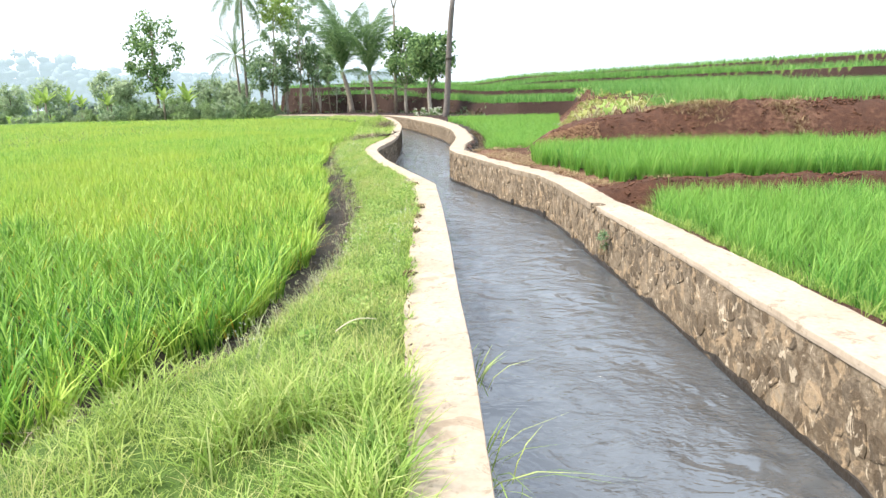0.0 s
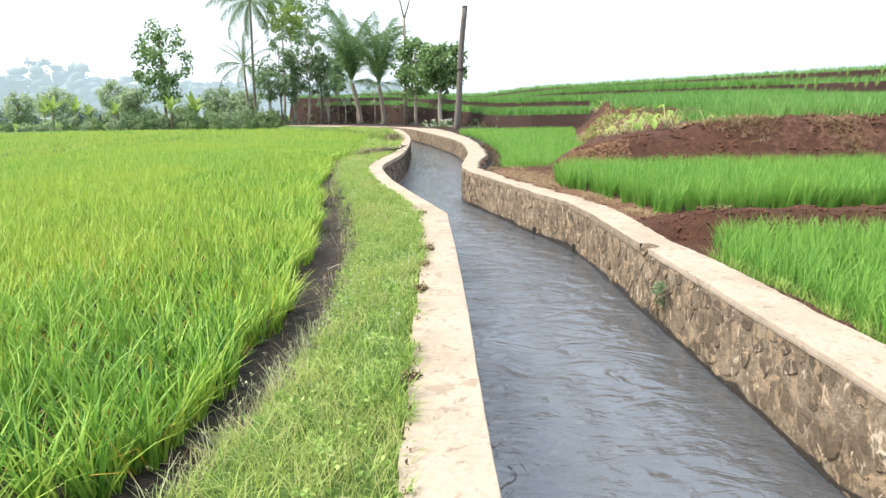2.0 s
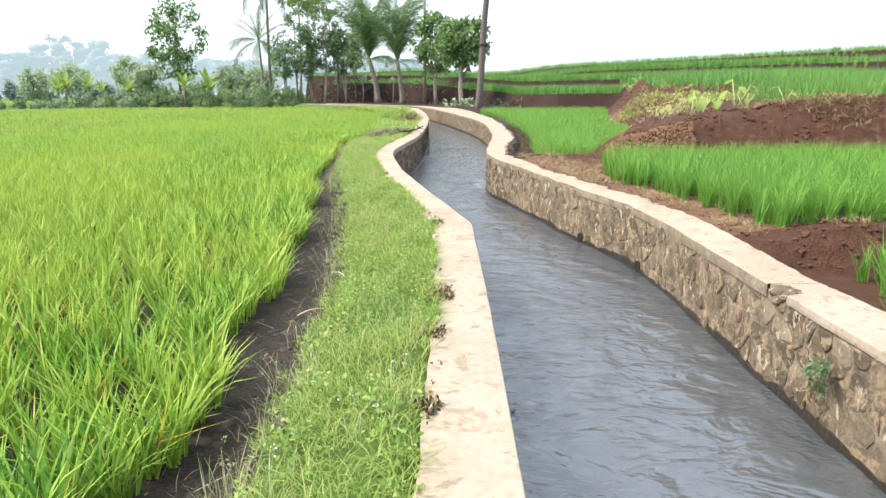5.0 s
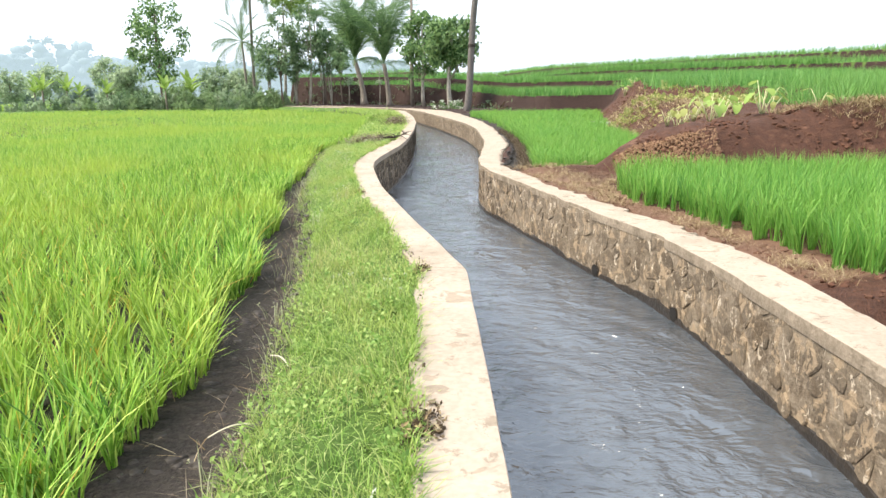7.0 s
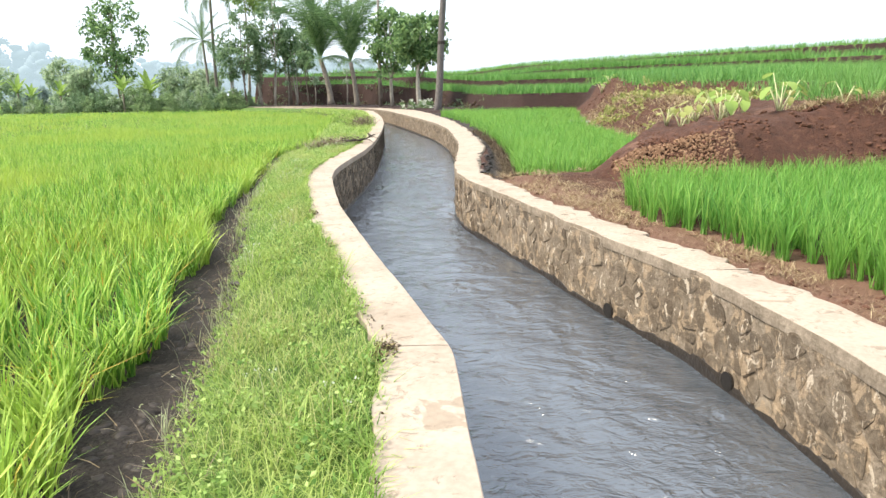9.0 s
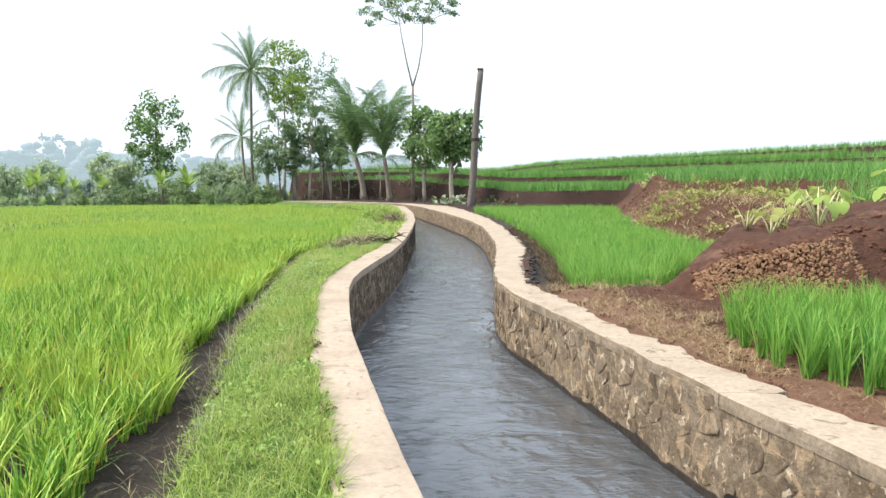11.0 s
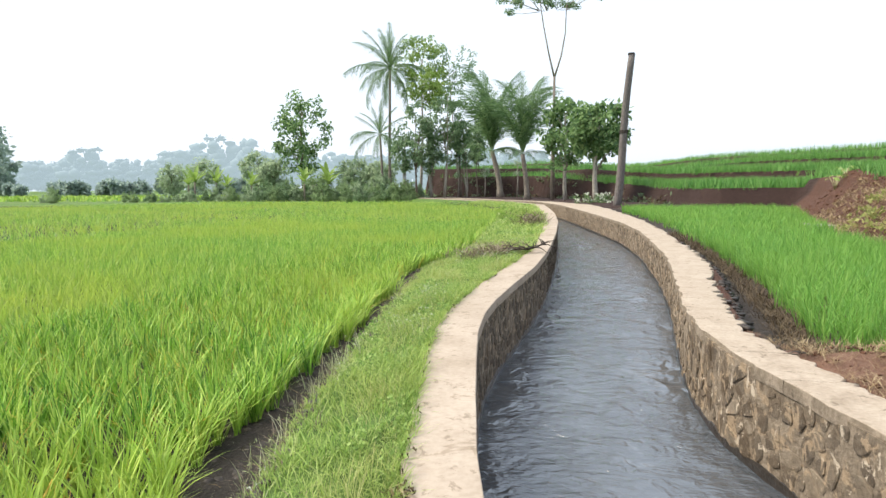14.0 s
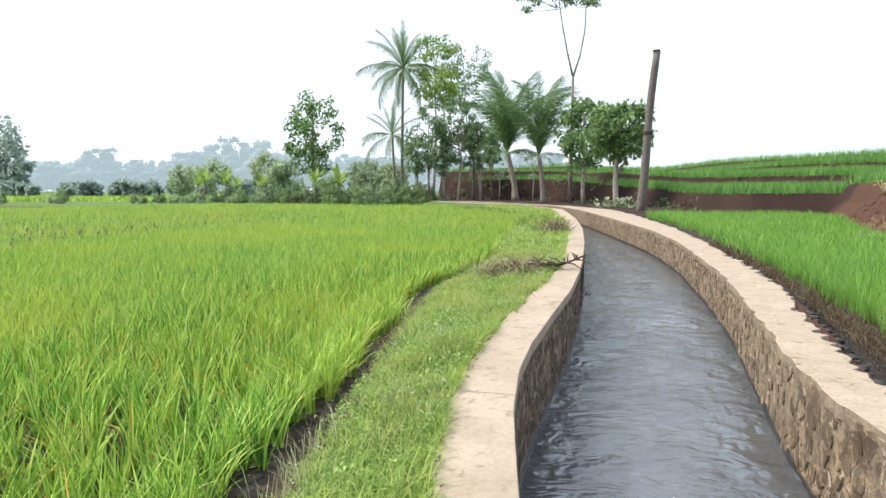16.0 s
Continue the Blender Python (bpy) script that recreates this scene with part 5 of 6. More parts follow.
def build_clods():
    r = random.Random(81)
    root = root_at("clod_heap", 3.2, 20.4, 0.2, "heap of dry reddish laterite clods on the bank corner", "earth heap")
    for k in range(290):
        u, w = r.random(), r.random()
        x = 2.75 + 1.5 * u
        front = float(np.interp(x, [2.4, 3.2, 4.0, 6], [20.4, 19.9, 19.0, 18.7]))
        y = front + (-0.05 + 0.95 * w) * float(np.interp(x, [2.4, 3.2, 4.2, 6], [0.45, 0.5, 1.0, 1.6]))
        z = float(ground_height(np.float64(x), np.float64(y))[0])
        s = r.uniform(0.035, 0.08)
        ob = child("clod", r.choice(CLODS), root)
        ob.matrix_basis = Matrix.Translation((x - 3.2, y - 20.4, z + s * 0.1 - 0.2)) @ Euler((r.uniform(0, 3), r.uniform(0, 3), r.uniform(0, 3))).to_matrix().to_4x4() @ Matrix.Diagonal((s * 1.2, s, s * 0.8, 1))


def heap_crumbs():
    """Smaller dry crumbs filling the heap between its clods."""
    g = np.random.default_rng(88)
    x = 2.7 + 1.7 * g.random(2800)
    y = np.interp(x, [2.4, 3.2, 4.0, 6], [20.4, 19.9, 19.0, 18.7]) + (-0.08 + g.random(2800)) * np.interp(x, [2.4, 3.2, 4.2, 6], [0.45, 0.5, 1.0, 1.6])
    z = ground_height(x, y)[0]
    ball = np.array([v.co for v in CLODS[1].vertices])
    tri = np.array([list(f.vertices) for f in CLODS[1].polygons])
    s = g.uniform(0.02, 0.055, len(x))
    v = np.stack([x, y, z], -1)[:, None] + ball[None] * s[:, None, None] * g.uniform(0.6, 1.4, (len(x), len(ball), 3))
    f = (np.arange(len(x)) * len(ball))[:, None, None] + tri[None]
    tagged(new("heap_crumbs", big_mesh("heap_crumbs", v.reshape(-1, 3), [], f.reshape(-1, 3), DRY_CLOD)), "dry tan crumbs of earth between the clods", "earth", kind="stuff")


def scatter_clods():
    """Loose crumbly clods over the whole face of the bank and the bund."""
    g = np.random.default_rng(86)
    x, y = g.uniform(2.7, 16, 4600), g.uniform(18.8, 21.6, 4600)
    xb, yb = g.uniform(3.0, 9, 500), g.normal(12.4, 0.25, 500)
    yc = g.uniform(23, 52, 1500)
    xc = np.interp(yc, *D_FOOT) + g.uniform(0.15, 2.4, 1500)
    ye = g.uniform(12.7, 21.5, 700)
    xe = on(EO, ye) + 0.05 + 1.4 * g.random(700)
    x, y = np.concatenate([x, xb, xc, xe]), np.concatenate([y, yb, yc, ye])
    z = ground_height(x, y)[0]
    keep = ((z > 0.12) | (y < 14) | (x < on(EO, y) + 1.5)) & ((vnoise(x * 1.3, y * 1.3, 87) > 0.36) | (y > 40) | (y < 14))
    x, y, z = x[keep], y[keep], z[keep]
    ball = np.array([v.co for v in CLODS[0].vertices])
    tri = np.array([list(f.vertices) for f in CLODS[0].polygons])
    s = 0.022 + 0.085 * g.random(len(x)) ** 2.5 * np.where(y < 14, 0.7, np.where(x < on(EO, y) + 1.5, 0.4, np.where(y > 40, 1.5, 1.0)))
    v = np.stack([x, y, z - 0.05 * s], -1)[:, None] + ball[None] * s[:, None, None] * g.uniform(0.6, 1.4, (len(x), len(ball), 3)) * np.array([1.2, 1.1, 0.85])
    f = (np.arange(len(x)) * len(ball))[:, None, None] + tri[None]
    tagged(new("earth_clods", big_mesh("earth_clods", v.reshape(-1, 3), [], f.reshape(-1, 3), CLOD)), "crumbly dark red clods on the dug earth bank", "earth", kind="stuff")


def mud_lumps():
    """Trodden lumps of wet mud in the ditch between rice and verge."""
    g = np.random.default_rng(90)
    y = g.uniform(2.5, 31, 1500)
    a, c = on(RICE_EDGE, y) - 0.1, on(VERGE_EDGE, y) + 0.15
    x = a + (c - a) * g.random(1500)
    ym = g.uniform(21.2, 37, 800)
    xm = on(EO, ym) + 0.08 + (np.interp(ym, *D_EDGE) - on(EO, ym)) * g.random(800)
    x, y = np.concatenate([x, xm]), np.concatenate([y, ym])
    z = ground_height(x, y)[0]
    ball = np.array([v.co for v in CLODS[0].vertices])
    tri = np.array([list(f.vertices) for f in CLODS[0].polygons])
    s = g.uniform(0.03, 0.13, len(x))
    v = np.stack([x, y, z - 0.2 * s], -1)[:, None] + ball[None] * s[:, None, None] * g.uniform(0.5, 1.5, (len(x), len(ball), 3)) * np.array([1.4, 1.4, 0.55])
    f = (np.arange(len(x)) * len(ball))[:, None, None] + tri[None]
    tagged(new("mud_lumps", big_mesh("mud_lumps", v.reshape(-1, 3), [], f.reshape(-1, 3), MUD, True)), "lumps of dark wet mud in the ditches", "mud", kind="stuff")
    y = g.uniform(2.5, 31, 700)
    a, c = on(RICE_EDGE, y) - 0.05, on(VERGE_EDGE, y) + 0.1
    x = a + (c - a) * g.random(700)
    b = np.stack([x, y, ground_height(x, y)[0] + 0.01], -1)[::2]
    tagged(blades("ditch_litter", b, 0.07, 0.008, 2.2, 0.6, 93, STRAW, 2), "pale broken straw lying on the mud", "straw", kind="stuff")


def ground_z(x, y):
    return float(ground_height(np.float64(x), np.float64(y))[0])


TARO_LEAF = [big_leaf_mesh("leaf", 0.27, 0.17, 0.15, d, TARO_GREEN) for d in (0.2, 0.45, 0.7)]
TARO_YELLOW = [big_leaf_mesh("leaf", 0.23, 0.15, 0.15, d, YELLOW_LEAF) for d in (0.2, 0.45, 0.7)]
STALK = plain_material("pale_stalk", (0.42, 0.44, 0.22), (0.62, 0.60, 0.36), 15, 0.6, 0.1)


def bank_plant(x, y, height, count, seed, yellow, label):
    r = random.Random(seed)
    root = root_at("taro_plant", x, y, ground_z(x, y), label, "plant", "plants on the bank")
    leaves = TARO_YELLOW if yellow else TARO_LEAF
    for k in range(count):
        a, h = k * 2.4 + r.uniform(-0.4, 0.4), height * r.uniform(0.5, 0.85)
        tip = Vector((math.cos(a) * h * 0.5, math.sin(a) * h * 0.5, h))
        child("stalk", tubes_mesh("stalk", [([(0, 0, -0.05), tuple(tip * 0.5 + Vector((0, 0, 0.06 * h))), tuple(tip)], [0.018, 0.011, 0.006])], STALK, 5), root)
        ob = child("leaf", leaves[k % 3], root)
        ob.matrix_basis = Matrix.Translation(tip) @ Matrix.Rotation(a + r.uniform(-0.4, 0.4), 4, "Z") @ Matrix.Rotation(radians(r.uniform(5, 50)), 4, "Y") @ Matrix.Diagonal((r.uniform(0.7, 1.15),) * 3 + (1,))


build_clods()
heap_crumbs()
scatter_clods()
mud_lumps()
for k, (bx, by, bh, bn, yl) in enumerate(((5.66, 20.95, 0.85, 7, 0), (6.64, 20.70, 0.42, 3, 1), (4.87, 21.54, 0.75, 5, 0), (4.47, 22.08, 0.50, 5, 1), (5.15, 21.75, 0.70, 5, 0), (4.2, 21.6, 0.38, 4, 1),
                                         (4.75, 22.4, 0.6, 6, 1), (5.4, 22.6, 0.65, 6, 0), (6.1, 21.6, 0.5, 5, 1), (5.0, 23.0, 0.55, 6, 1), (4.4, 23.0, 0.45, 5, 1), (5.9, 22.9, 0.55, 5, 0))):
    bank_plant(bx, by, bh, bn, 700 + k, yl, "yellowing taro plant on the red earth bank" if yl else "green taro plant with pale stalks on the red earth bank")


def creeper():
    """Low yellow-green leaves over the face of the far bank, and dry weeds over the near one."""
    r = np.random.default_rng(83)
    n = 210
    y = r.uniform(23.5, 40, n)
    x = np.interp(y, *D_FOOT) + r.uniform(0.25, 2.6, n)
    keep = vnoise(x * 0.9, y * 0.5, 88) > 0.46
    x, y = x[keep], y[keep]
    cl = np.stack([x, y, ground_height(x, y)[0] + 0.12, np.full_like(x, 0.22), np.full_like(x, 0.10)], -1)
    tagged(new("creeper", leaf_cloud("creeper", cl, 13, 0.15, YELLOW_LEAF, 84, 0.0, 0.6)), "yellow-green creeping bean plants over the bank", "creeper", kind="stuff")
    y = r.uniform(23.5, 47, 900)
    x = np.interp(y, *D_FOOT) + r.uniform(0.05, 2.2, 900)
    b = np.stack([x, y, ground_height(x, y)[0] - 0.02], -1)
    tagged(blades("bank_straw", tufts(b, 7, 0.14, r), 0.2, 0.02, 1.2, 0.9, 86, STRAW, 2), "dry straw over the foot of the earth bank", "straw", kind="stuff")
    x, y = r.uniform(6.0, 24, 4600), r.uniform(19.0, 21.3, 4600)
    keep = vnoise(x * 0.8, y * 1.6, 89) > np.where(y > 20.1, 0.40, 0.60)
    x, y = x[keep], y[keep]
    b = np.stack([x, y, ground_height(x, y)[0] - 0.02], -1)
    tagged(blades("dry_weeds", tufts(b, 6, 0.12, r), 0.17, 0.012, 1.3, 0.9, 85, STRAW, 2), "dry straw-coloured weeds on the earth bank", "weeds", kind="stuff")


creeper()


def slab_stone():
    bm = bmesh.new()
    bmesh.ops.create_cube(bm, size=1)
    bmesh.ops.scale(bm, vec=(1.5, 0.7, 0.16), verts=bm.verts)
    bmesh.ops.bevel(bm, geom=bm.edges[:], offset=0.04, segments=2, affect="EDGES")
    for v in bm.verts:
        v.co += Vector((noise.noise(v.co * 2.1), noise.noise(v.co * 2.7 + Vector((3, 1, 0))), noise.noise(v.co * 3))) * 0.05
    me = bpy.data.meshes.new("flat_stone")
    bm.to_mesh(me)
    bm.free()
    me.materials.append(SLAB)
    ob = tagged(new("flat_stone", me), "flat grey stone lying at the foot of the bank", "stone")
    ob.location = (6.5, 40.6, ground_z(6.5, 40.6) + 0.10)
    ob.rotation_euler = (0.05, 0.12, 0.3)


slab_stone()
bank_plant(9.2, 49.0, 0.75, 9, 760, 0, "green taro plant on top of the earth mound")
bank_plant(9.7, 49.3, 0.6, 7, 761, 0, "green taro plant on top of the earth mound")


def verge_bush(x, y, w, h, seed):
    r = random.Random(seed)
    root = root_at("verge_bush", x, y, ground_z(x, y), "low weedy bush on the grass verge by the canal", "bush")
    cl = []
    for _ in range(34):
        a, q = r.uniform(-1, 1), r.uniform(-1, 1)
        z = h * (1 - a * a * 0.7) * r.uniform(0.1, 1.0)
        cl.append((a * w, q * w * 0.8, z, 0.16, 0.12))
    for q in cl[:6]:
        child("stem", tubes_mesh("stem", [([(q[0] * 0.4, q[1] * 0.4, -0.05), (q[0] * 0.8, q[1] * 0.8, q[2] * 0.6), q[:3]], [0.02, 0.014, 0.006])], BROWN_BARK, 4), root)
    child("foliage", leaf_cloud("foliage", cl, 26, 0.13, VERGE, seed, 0.1, 0.35), root)


verge_bush(-4.25, 42.5, 0.75, 0.75, 141)
verge_bush(-5.5, 46.4, 0.6, 0.55, 142)


# ---- small things along the canal ----
def drain(wall, x, y, z):
    bm = bmesh.new()
    a = bmesh.ops.create_cone(bm, cap_ends=False, segments=14, radius1=0.082, radius2=0.082, depth=0.10)["verts"]
    b = bmesh.ops.create_cone(bm, cap_ends=False, segments=14, radius1=0.070, radius2=0.070, depth=0.10)["verts"]
    top_a, top_b = sorted((v for v in a if v.co.z > 0), key=lambda v: math.atan2(v.co.y, v.co.x)), sorted((v for v in b if v.co.z > 0), key=lambda v: math.atan2(v.co.y, v.co.x))
    for k in range(14):
        bm.faces.new((top_a[k], top_a[(k + 1) % 14], top_b[(k + 1) % 14], top_b[k]))
    ring = part("drain_pipe", bm, WET_STONE, wall, "cement rim of a drain hole")
    slope = float(on(EI, y + 0.1) - on(EI, y - 0.1)) / 0.2
    turn = Matrix.Rotation(math.atan(-slope) + math.pi, 4, "Z") @ Matrix.Rotation(math.pi / 2, 4, "Y")
    ring.matrix_basis = Matrix.Translation((x + 0.045, y, z)) @ turn
    # Flat disc on the wall face; the hole's inner shade is its dark colour.
    bm = bmesh.new()
    bmesh.ops.create_circle(bm, cap_ends=True, segments=14, radius=0.084)
    hole = part("drain_hole", bm, DARK_HOLE, wall, "flat dark disc for the mouth of a drain hole")
    hole.matrix_basis = Matrix.Translation((x - 0.010, y, z)) @ turn


for dy in (14.28, 16.17):
    drain(east_wall, float(on(EI, dy)), dy, -0.865)


def wall_fern():
    root = root_at("wall_fern", 2.40, 9.74, -0.42, "small green fern growing out of the stone wall", "fern")
    child("foliage", leaf_cloud("foliage", [(-0.05, 0, 0.0, 0.07, 0.08), (-0.07, 0.07, -0.05, 0.07, 0.06), (-0.06, -0.08, 0.04, 0.06, 0.05), (-0.05, 0.02, -0.14, 0.05, 0.07)], 30, 0.065, SLENDER_LEAF, 91, 0.2, 0.4), root)
    child("root_mat", leaf_cloud("root_mat", [(-0.05, 0.05, -0.17, 0.07, 0.08)], 40, 0.08, STRAW, 92, 0.8, 0.15), root)


wall_fern()


def dead_branch():
    root = root_at("dead_branch", -2.60, 29.0, float(coping_z(-2.5)), "dark dead branch lying across the coping", "branch")
    r = random.Random(94)
    main = [(-0.45, 0.1, 0.06), (-0.22, -0.02, 0.10), (0.02, 0.0, 0.09), (0.18, 0.1, 0.14), (0.36, 0.2, 0.20)]
    child("limb", tubes_mesh("limb", [(main, [0.03, 0.034, 0.03, 0.02, 0.01])], DEAD_WOOD, 6), root)
    for k in range(30):
        p = Vector(main[k % 4]).lerp(Vector(main[k % 4 + 1]), r.random())
        q = p + Vector((r.uniform(-0.30, 0.32), r.uniform(-0.4, 0.4), r.uniform(-0.10, 0.16)))
        child("twig", tubes_mesh("twig", [([p, p.lerp(q, 0.5) + Vector((0, 0, 0.03)), q], [0.016, 0.011, 0.005])], DEAD_WOOD, 5), root)


dead_branch()


EARTH_STRAW = leaf_material("earthy_straw", (0.13, 0.070, 0.042), (0.23, 0.140, 0.088), (0.38, 0.28, 0.185), 0.1, rough=0.8)
BRUSH = leaf_material("dry_brush", (0.08, 0.06, 0.04), (0.19, 0.145, 0.10), (0.36, 0.30, 0.22), 0.1, rough=0.8)


def verge_details():
    r = np.random.default_rng(95)
    # white flower heads in clusters on their stalks
    x, y = r.uniform(-4, 0, 420), r.uniform(4, 31, 420)
    keep = on_verge(x - 0.08, y) & on_verge(x + 0.12, y) & (vnoise(x * 1.3, y * 0.8, 96) > 0.52)
    x, y = np.repeat(x[keep], 4), np.repeat(y[keep], 4)
    x, y = x + r.normal(0, 0.07, len(x)), y + r.normal(0, 0.07, len(y))
    z = ground_height(x, y)[0]
    z = z + r.uniform(0.14, 0.28, len(x)) * smooth_step(-0.05, 0.3, x - on(VERGE_EDGE, y))
    cl = np.stack([x, y, z, np.full_like(x, 0.016), np.full_like(x, 0.008)], -1)
    tagged(new("verge_flowers", leaf_cloud("verge_flowers", cl, 5, 0.011, PETAL, 97, 0.0, 0.9)), "tiny white wild flowers in the verge grass", "flowers", kind="stuff")
    b = np.stack([x, y, ground_height(x, y)[0]], -1)
    tagged(blades("weed_stalks", tufts(b, 2, 0.05, r), 0.24, 0.006, 0.3, 0.25, 98, PALE_STEM, 2), "thin weed stalks in the verge", "weeds", kind="stuff")
    # taller grass next to the coping at the start, and broad weeds
    x, y = r.uniform(-3.6, 0, 3000), r.uniform(1.2, 3.7, 3000)
    keep = on_verge(x, y) & (x > on(WO, y) - 1.0 + 0.5 * vnoise(y, y * 0, 5)) & (vnoise(x * 2, y * 2, 99) > 0.42)
    b = np.stack([x[keep], y[keep], ground_height(x[keep], y[keep])[0] - 0.01], -1)
    tagged(blades("tall_grass", tufts(b, 5, 0.04, r), 0.29, 0.011, 0.4, 0.6, 101, VERGE, 3), "taller lush grass on the verge", "grass", kind="stuff")
    x, y = r.uniform(-4.4, 0, 3000), r.uniform(4.5, 31, 3000)
    keep = on_verge(x, y) & (vnoise(x * 1.5, y * 1.0, 102) > 0.50)
    x, y = x[keep], y[keep]
    cl = np.stack([x, y, ground_height(x, y)[0] + 0.09, np.full_like(x, 0.08), np.full_like(x, 0.07)], -1)
    tagged(new("verge_weeds", leaf_cloud("verge_weeds", cl, 20, 0.034, WEED_LEAF, 103, 0.0, 0.6)), "leafy low weeds in the verge", "weeds", kind="stuff")
    # grass growing over the edge of the coping
    y = r.uniform(1.5, 32, 2600)
    x = on(WO, y) + r.uniform(-0.05, 0.035, 2600) * (vnoise(y * 1.4, y * 0, 109) + 0.4)
    keep = vnoise(y * 2.3, y * 0, 108) > 0.40
    b = np.stack([x[keep], y[keep], coping_z(x[keep]) - 0.03], -1)
    tagged(blades("edge_grass", tufts(b, 4, 0.03, r), 0.10, 0.008, 0.5, 0.7, 110, LUSH, 2), "grass growing over the edge of the coping", "grass", kind="stuff")
    # straw and dead stalks along the ditch
    y = r.uniform(3, 30, 2600)
    x = on(VERGE_EDGE, y) + r.normal(0.0, 0.14, 2600)
    b = np.stack([x, y, ground_height(x, y)[0] - 0.01], -1)
    tagged(blades("ditch_straw", tufts(b[::3], 3, 0.05, r), 0.13, 0.006, 0.9, 0.8, 104, BRUSH, 2), "dry grey straw along the muddy ditch", "straw", kind="stuff")
    # straw litter on the east bank's dirt
    y = r.uniform(12.9, 22, 5200)
    x = on(EO, y) + r.uniform(0.02, 1.5, 5200)
    keep = ~in_b(x + 0.05, y) & ~in_d(x, y)
    b = np.stack([x[keep], y[keep], ground_height(x[keep], y[keep])[0] + 0.005], -1)
    tagged(blades("straw_litter", tufts(b, 4, 0.06, r), 0.030, 0.0038, 2.4, 0.4, 105, EARTH_STRAW, 2), "straw litter on the dirt beside the coping", "straw", kind="stuff")
    y = r.uniform(12.7, 22, 3400)
    x = on(EO, y) + r.uniform(0.02, 1.6, 3400)
    keep = ~in_b(x + 0.05, y) & ~in_d(x, y) & (vnoise(x * 2.6, y * 1.7, 117) > 0.45)
    b = np.stack([x[keep], y[keep], ground_height(x[keep], y[keep])[0] + 0.004], -1)
    tagged(blades("straw_litter", tufts(b, 4, 0.07, r), 0.08, 0.0055, 1.9, 0.6, 118, STRAW, 2), "longer pale straw in patches on the dirt", "straw", kind="stuff")
    # weeds between the east coping and the near paddy
    y = r.uniform(2.5, 10.1, 800)
    x = on(EO, y) + r.uniform(0.03, 0.5, 800)
    b = np.stack([x, y, ground_height(x, y)[0] - 0.02], -1)
    tagged(blades("bank_grass", tufts(b, 5, 0.05, r), 0.16, 0.008, 0.5, 0.6, 106, LUSH, 2), "weedy grass between coping and paddy", "grass", kind="stuff")
    # margin of the far east paddy
    y = r.uniform(21.2, 40, 1400)
    x = np.interp(y, *D_EDGE) + r.normal(-0.12, 0.1, 1400)
    b = np.stack([x, y, ground_height(x, y)[0] - 0.02], -1)
    tagged(blades("margin_straw", tufts(b, 4, 0.05, r), 0.2, 0.01, 0.8, 0.9, 107, DRY_LITTER, 2), "dead stalks on the muddy paddy margin", "straw", kind="stuff")


verge_details()


def debris():
    r = np.random.default_rng(131)
    n = 420
    b = np.stack([r.normal(-3.45, 0.36, n), r.normal(29.0, 0.6, n), np.zeros(n)], -1)
    b[:, 2] = ground_height(b[:, 0], b[:, 1])[0] + r.uniform(0, 0.12, n)
    tagged(blades("brush_pile", b, 0.26, 0.016, 1.9, 0.9, 132, BRUSH, 3), "heap of dry brown twigs on the verge", "brush pile", kind="stuff")
    b = np.stack([r.normal(-3.75, 0.28, 300), r.normal(40.5, 0.7, 300), np.zeros(300)], -1)
    b[:, 2] = ground_height(b[:, 0], b[:, 1])[0] + r.uniform(0, 0.3, 300)
    tagged(blades("brush_pile", b, 0.3, 0.022, 1.6, 0.8, 135, BRUSH, 3), "heap of dry grey brush beside the coping", "brush pile", kind="stuff")
    # crumbs of soil and dead leaves along the coping edges
    y = r.uniform(2.2, 26, 180)
    x = on(WO, y) + np.abs(r.normal(0, 0.035, 180)) + 0.01
    cl = np.stack([x, y, coping_z(x) + 0.012, np.full(180, 0.012), np.full(180, 0.004)], -1)
    tagged(new("coping_litter", leaf_cloud("coping_litter", cl, 3, 0.022, DRY_LITTER, 133, 0.0, 0.6)), "dark crumbs of soil and dead leaf on the coping", "litter", kind="stuff")


debris()


def coping_debris():
    """Soil, roots and dead leaves where the outer edge of the coping has crumbled."""
    for k, (y, w) in enumerate(((10.05, 0.10), (9.2, 0.05), (6.1, 0.05), (12.92, 0.06), (15.6, 0.05), (8.2, 0.05), (17.4, 0.05))):
        r = np.random.default_rng(160 + k)
        x = float(on(WO, y)) + 0.4 * w
        root = root_at("debris_patch", x, y, float(coping_z(x)), "crumbled soil and dead leaves on the coping edge", "debris", "debris on the coping")
        n = int(900 * w)
        cl = np.stack([r.normal(0, w * 0.55, n), r.normal(0, w * 0.9, n), r.uniform(0.0, 0.012, n), np.full(n, 0.014), np.full(n, 0.005)], -1)
        tagged(child("soil", leaf_cloud("soil", cl, 4, 0.026, DRY_LITTER, 170 + k, 0.0, 0.7), root), kind="stuff")
        tagged(child("dead_leaf", leaf_cloud("dead_leaf", cl[::3] + np.array([0, 0, 0.012, 0, 0]), 2, 0.045, STRAW, 180 + k, 0.0, 0.3), root), kind="stuff")


coping_debris()


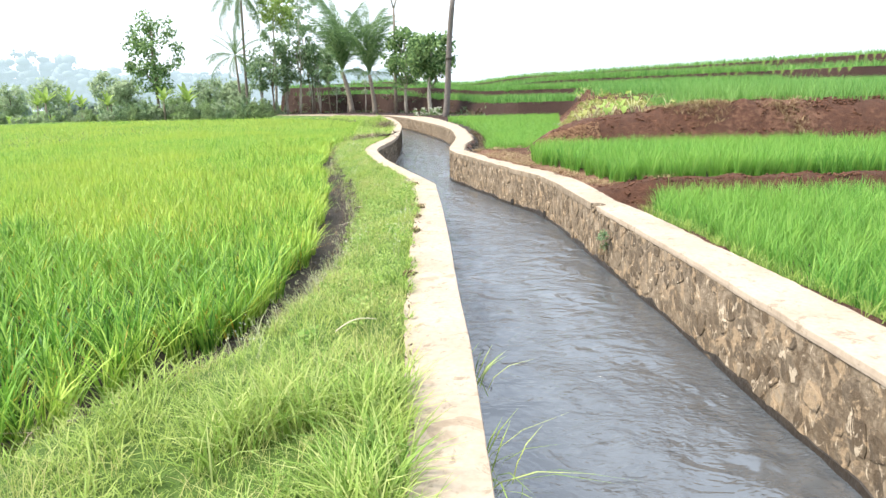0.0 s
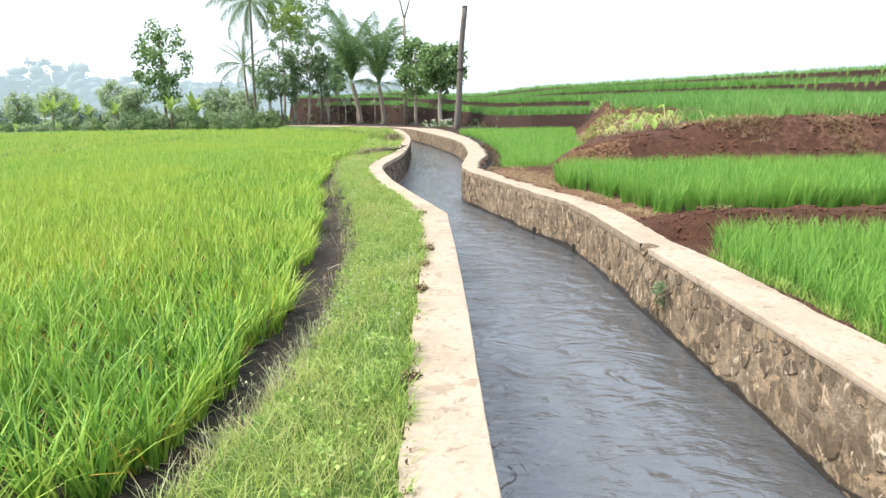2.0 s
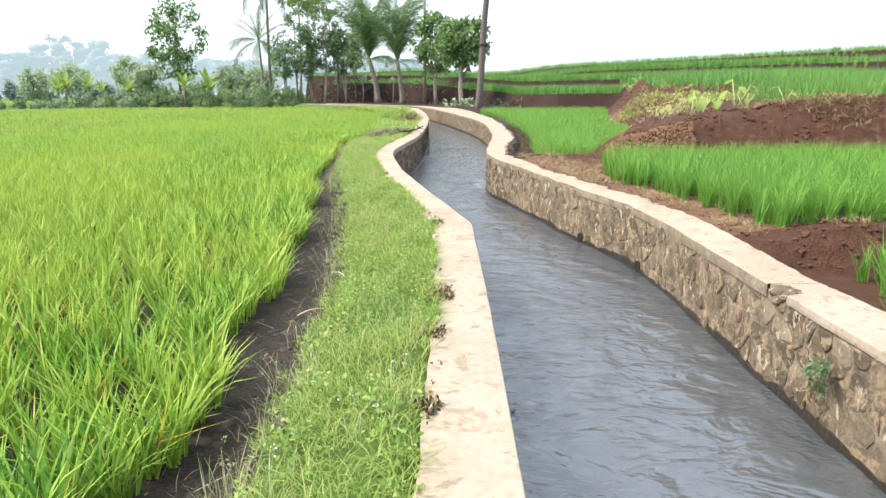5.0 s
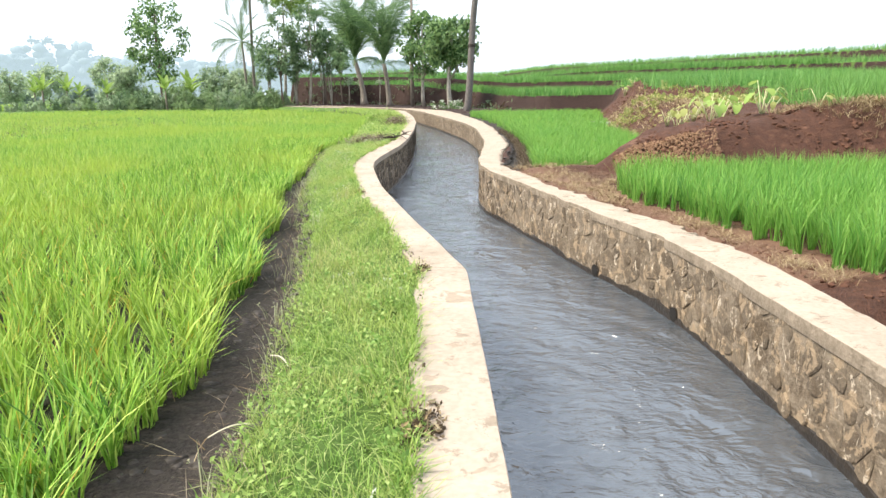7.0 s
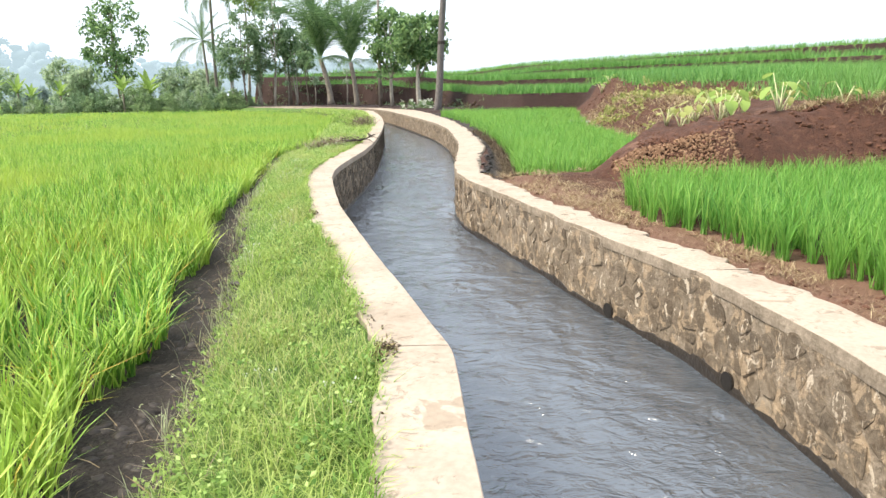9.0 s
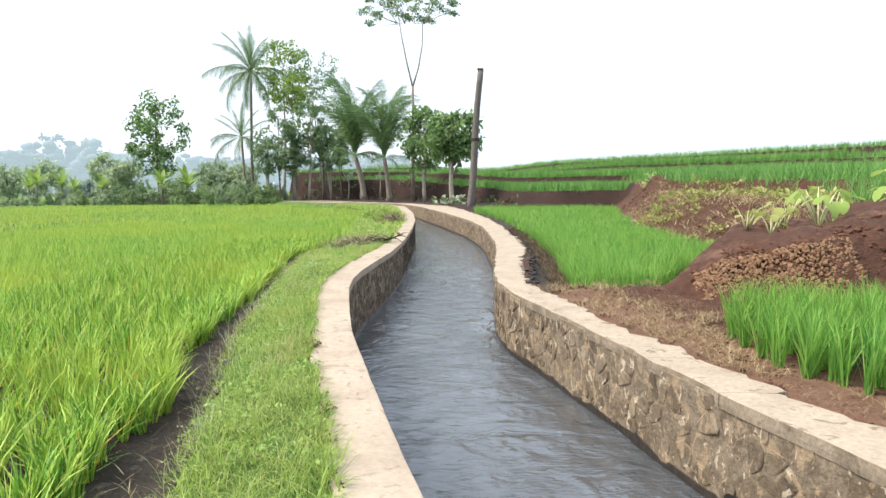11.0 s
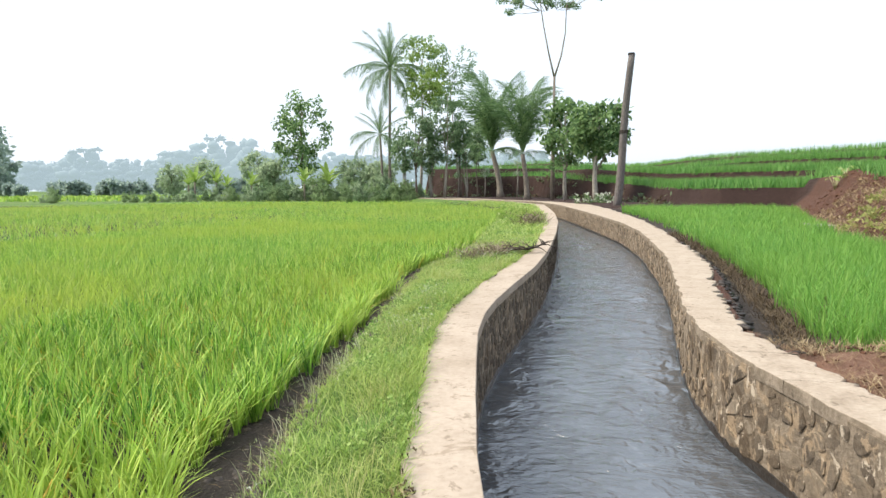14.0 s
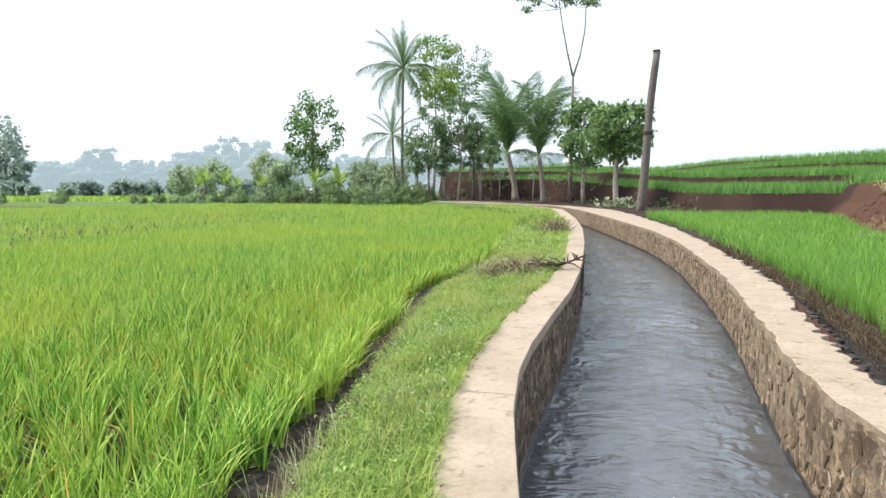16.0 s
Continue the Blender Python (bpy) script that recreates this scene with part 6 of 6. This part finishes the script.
def dry_leaf_strip(x, y, z, length, turn, seed, label):
    """One long pale dry leaf lying on the grass, curled at its end."""
    n, rows = 12, []
    for t in np.linspace(0, 1, n).tolist():
        w = 0.008 * math.sin(math.pi * (0.12 + 0.85 * t)) ** 0.6
        rows.append([(length * t, 0.10 * length * math.sin(2.4 * t) - w, 0.10 * length * math.sin(math.pi * t)), (length * t, 0.10 * length * math.sin(2.4 * t), 0.10 * length * math.sin(math.pi * t) + 0.005), (length * t, 0.10 * length * math.sin(2.4 * t) + w, 0.10 * length * math.sin(math.pi * t))])
    ob = tagged(new("dry_leaf", loft("dry_leaf", np.array(rows), PALE_STRAW, True)), label, "dry leaf")
    ob.location, ob.rotation_euler = (x, y, z), (0, 0, turn)


PALE_STRAW = leaf_material("bleached_leaf", (0.42, 0.38, 0.28), (0.50, 0.46, 0.35), (0.58, 0.54, 0.43), 0.2, rough=0.7)
dry_leaf_strip(-0.66, 4.48, 0.03, 0.36, 0.72, 1, "bleached stalk arching over the verge grass")
dry_leaf_strip(-1.50, 11.35, -0.18, 0.26, -0.9, 2, "bleached stalk lying at the edge of the ditch")
dry_leaf_strip(-1.62, 10.5, -0.33, 0.30, 0.5, 3, "bleached stalk lying on the mud of the ditch")


def ditch_weeds():
    """Pale flowering weed stalks and small yellowed seedlings standing at the edge of the ditch."""
    r = np.random.default_rng(190)
    y = np.concatenate([r.uniform(4.5, 8.2, 150), r.uniform(8.5, 21, 110)])
    x = on(VERGE_EDGE, y) + r.normal(-0.06, 0.10, len(y))
    b = np.stack([x, y, ground_height(x, y)[0] - 0.01], -1)
    tagged(blades("ditch_weeds", tufts(b, 3, 0.03, r), 0.24, 0.006, 0.35, 0.3, 191, PALE_STEM, 3), "pale flowering weed stalks beside the ditch", "weeds", kind="stuff")
    cl = np.stack([x + r.normal(0, 0.05, len(y)), y + r.normal(0, 0.05, len(y)), b[:, 2] + r.uniform(0.15, 0.25, len(y)), np.full(len(y), 0.016), np.full(len(y), 0.012)], -1)
    tagged(new("weed_heads", leaf_cloud("weed_heads", cl[::2], 5, 0.015, PALE_STEM, 192, 0.0, 0.8)), "dull pale seed heads of the ditch weeds", "weeds", kind="stuff")


ditch_weeds()


def water_edge_tuft(x, y, z, n, h, seed):
    r = np.random.default_rng(seed)
    b = np.stack([r.normal(x, 0.05, n), r.normal(y, 0.10, n), np.full(n, z)], -1)
    tagged(blades("grass_tuft", b, h, 0.012, 0.7, 0.9, seed, VERGE, 3), "grass tuft hanging over the canal edge", "grass tuft")


water_edge_tuft(0.31, 3.05, -0.30, 26, 0.36, 111)
water_edge_tuft(0.33, 2.55, -0.45, 34, 0.32, 112)
water_edge_tuft(0.24, 4.2, -0.28, 14, 0.26, 113)


def white_blossoms():
    r = np.random.default_rng(121)
    x, y = r.uniform(-3.6, -0.4, 40), r.uniform(69, 71, 40)
    cl = np.stack([x, y, r.uniform(0.2, 0.9, 40), np.full(40, 0.1), np.full(40, 0.1)], -1)
    root = root_at("flower_bush", -2.0, 70, 0.0, "low bush with white blossoms by the tree", "flower bush")
    child("blossom", leaf_cloud("blossom", cl - np.array([-2.0, 70, 0, 0, 0]), 6, 0.16, PETAL, 122, 0, 0.9), root)
    child("foliage", leaf_cloud("foliage", cl - np.array([-2.0, 70, 0.2, -0.15, -0.1]), 14, 0.2, TREE_LEAF, 123, 0.2, 0.5), root)


white_blossoms()
def broken_stones():
    """Stones laid bare where the coping has broken away."""
    r = random.Random(151)
    for k, (dx, y, z, s) in enumerate(((0.06, 10.52, -0.02, 0.085), (0.07, 10.67, -0.015, 0.095), (0.14, 10.58, 0.0, 0.08), (0.03, 10.60, -0.07, 0.08), (0.15, 10.70, -0.01, 0.07))):
        bm = bmesh.new()
        bmesh.ops.create_icosphere(bm, subdivisions=2, radius=1)
        for v in bm.verts:
            v.co *= 1 + 0.25 * noise.noise(v.co * 1.3 + Vector((k * 7, 0, 0)))
        ob = part("stone", bm, STONE, east_wall)
        x = float(on(EI, y)) + dx
        ob.matrix_basis = Matrix.Translation((x, y, z - 0.04 + float(coping_z(x)))) @ Matrix.Rotation(r.uniform(0, 3), 4, "Z") @ Matrix.Diagonal((s, s * 0.8, s * 0.6, 1))


broken_stones()
lay_stones(east_wall, EI, -1, (3.6, 16.5), (-1, 62), STONE, RENDERED_STONE)
lay_stones(west_wall, WI, 1, (17.0, 30.0), (12, 62), SHADED_STONE, SHADED_STONE)
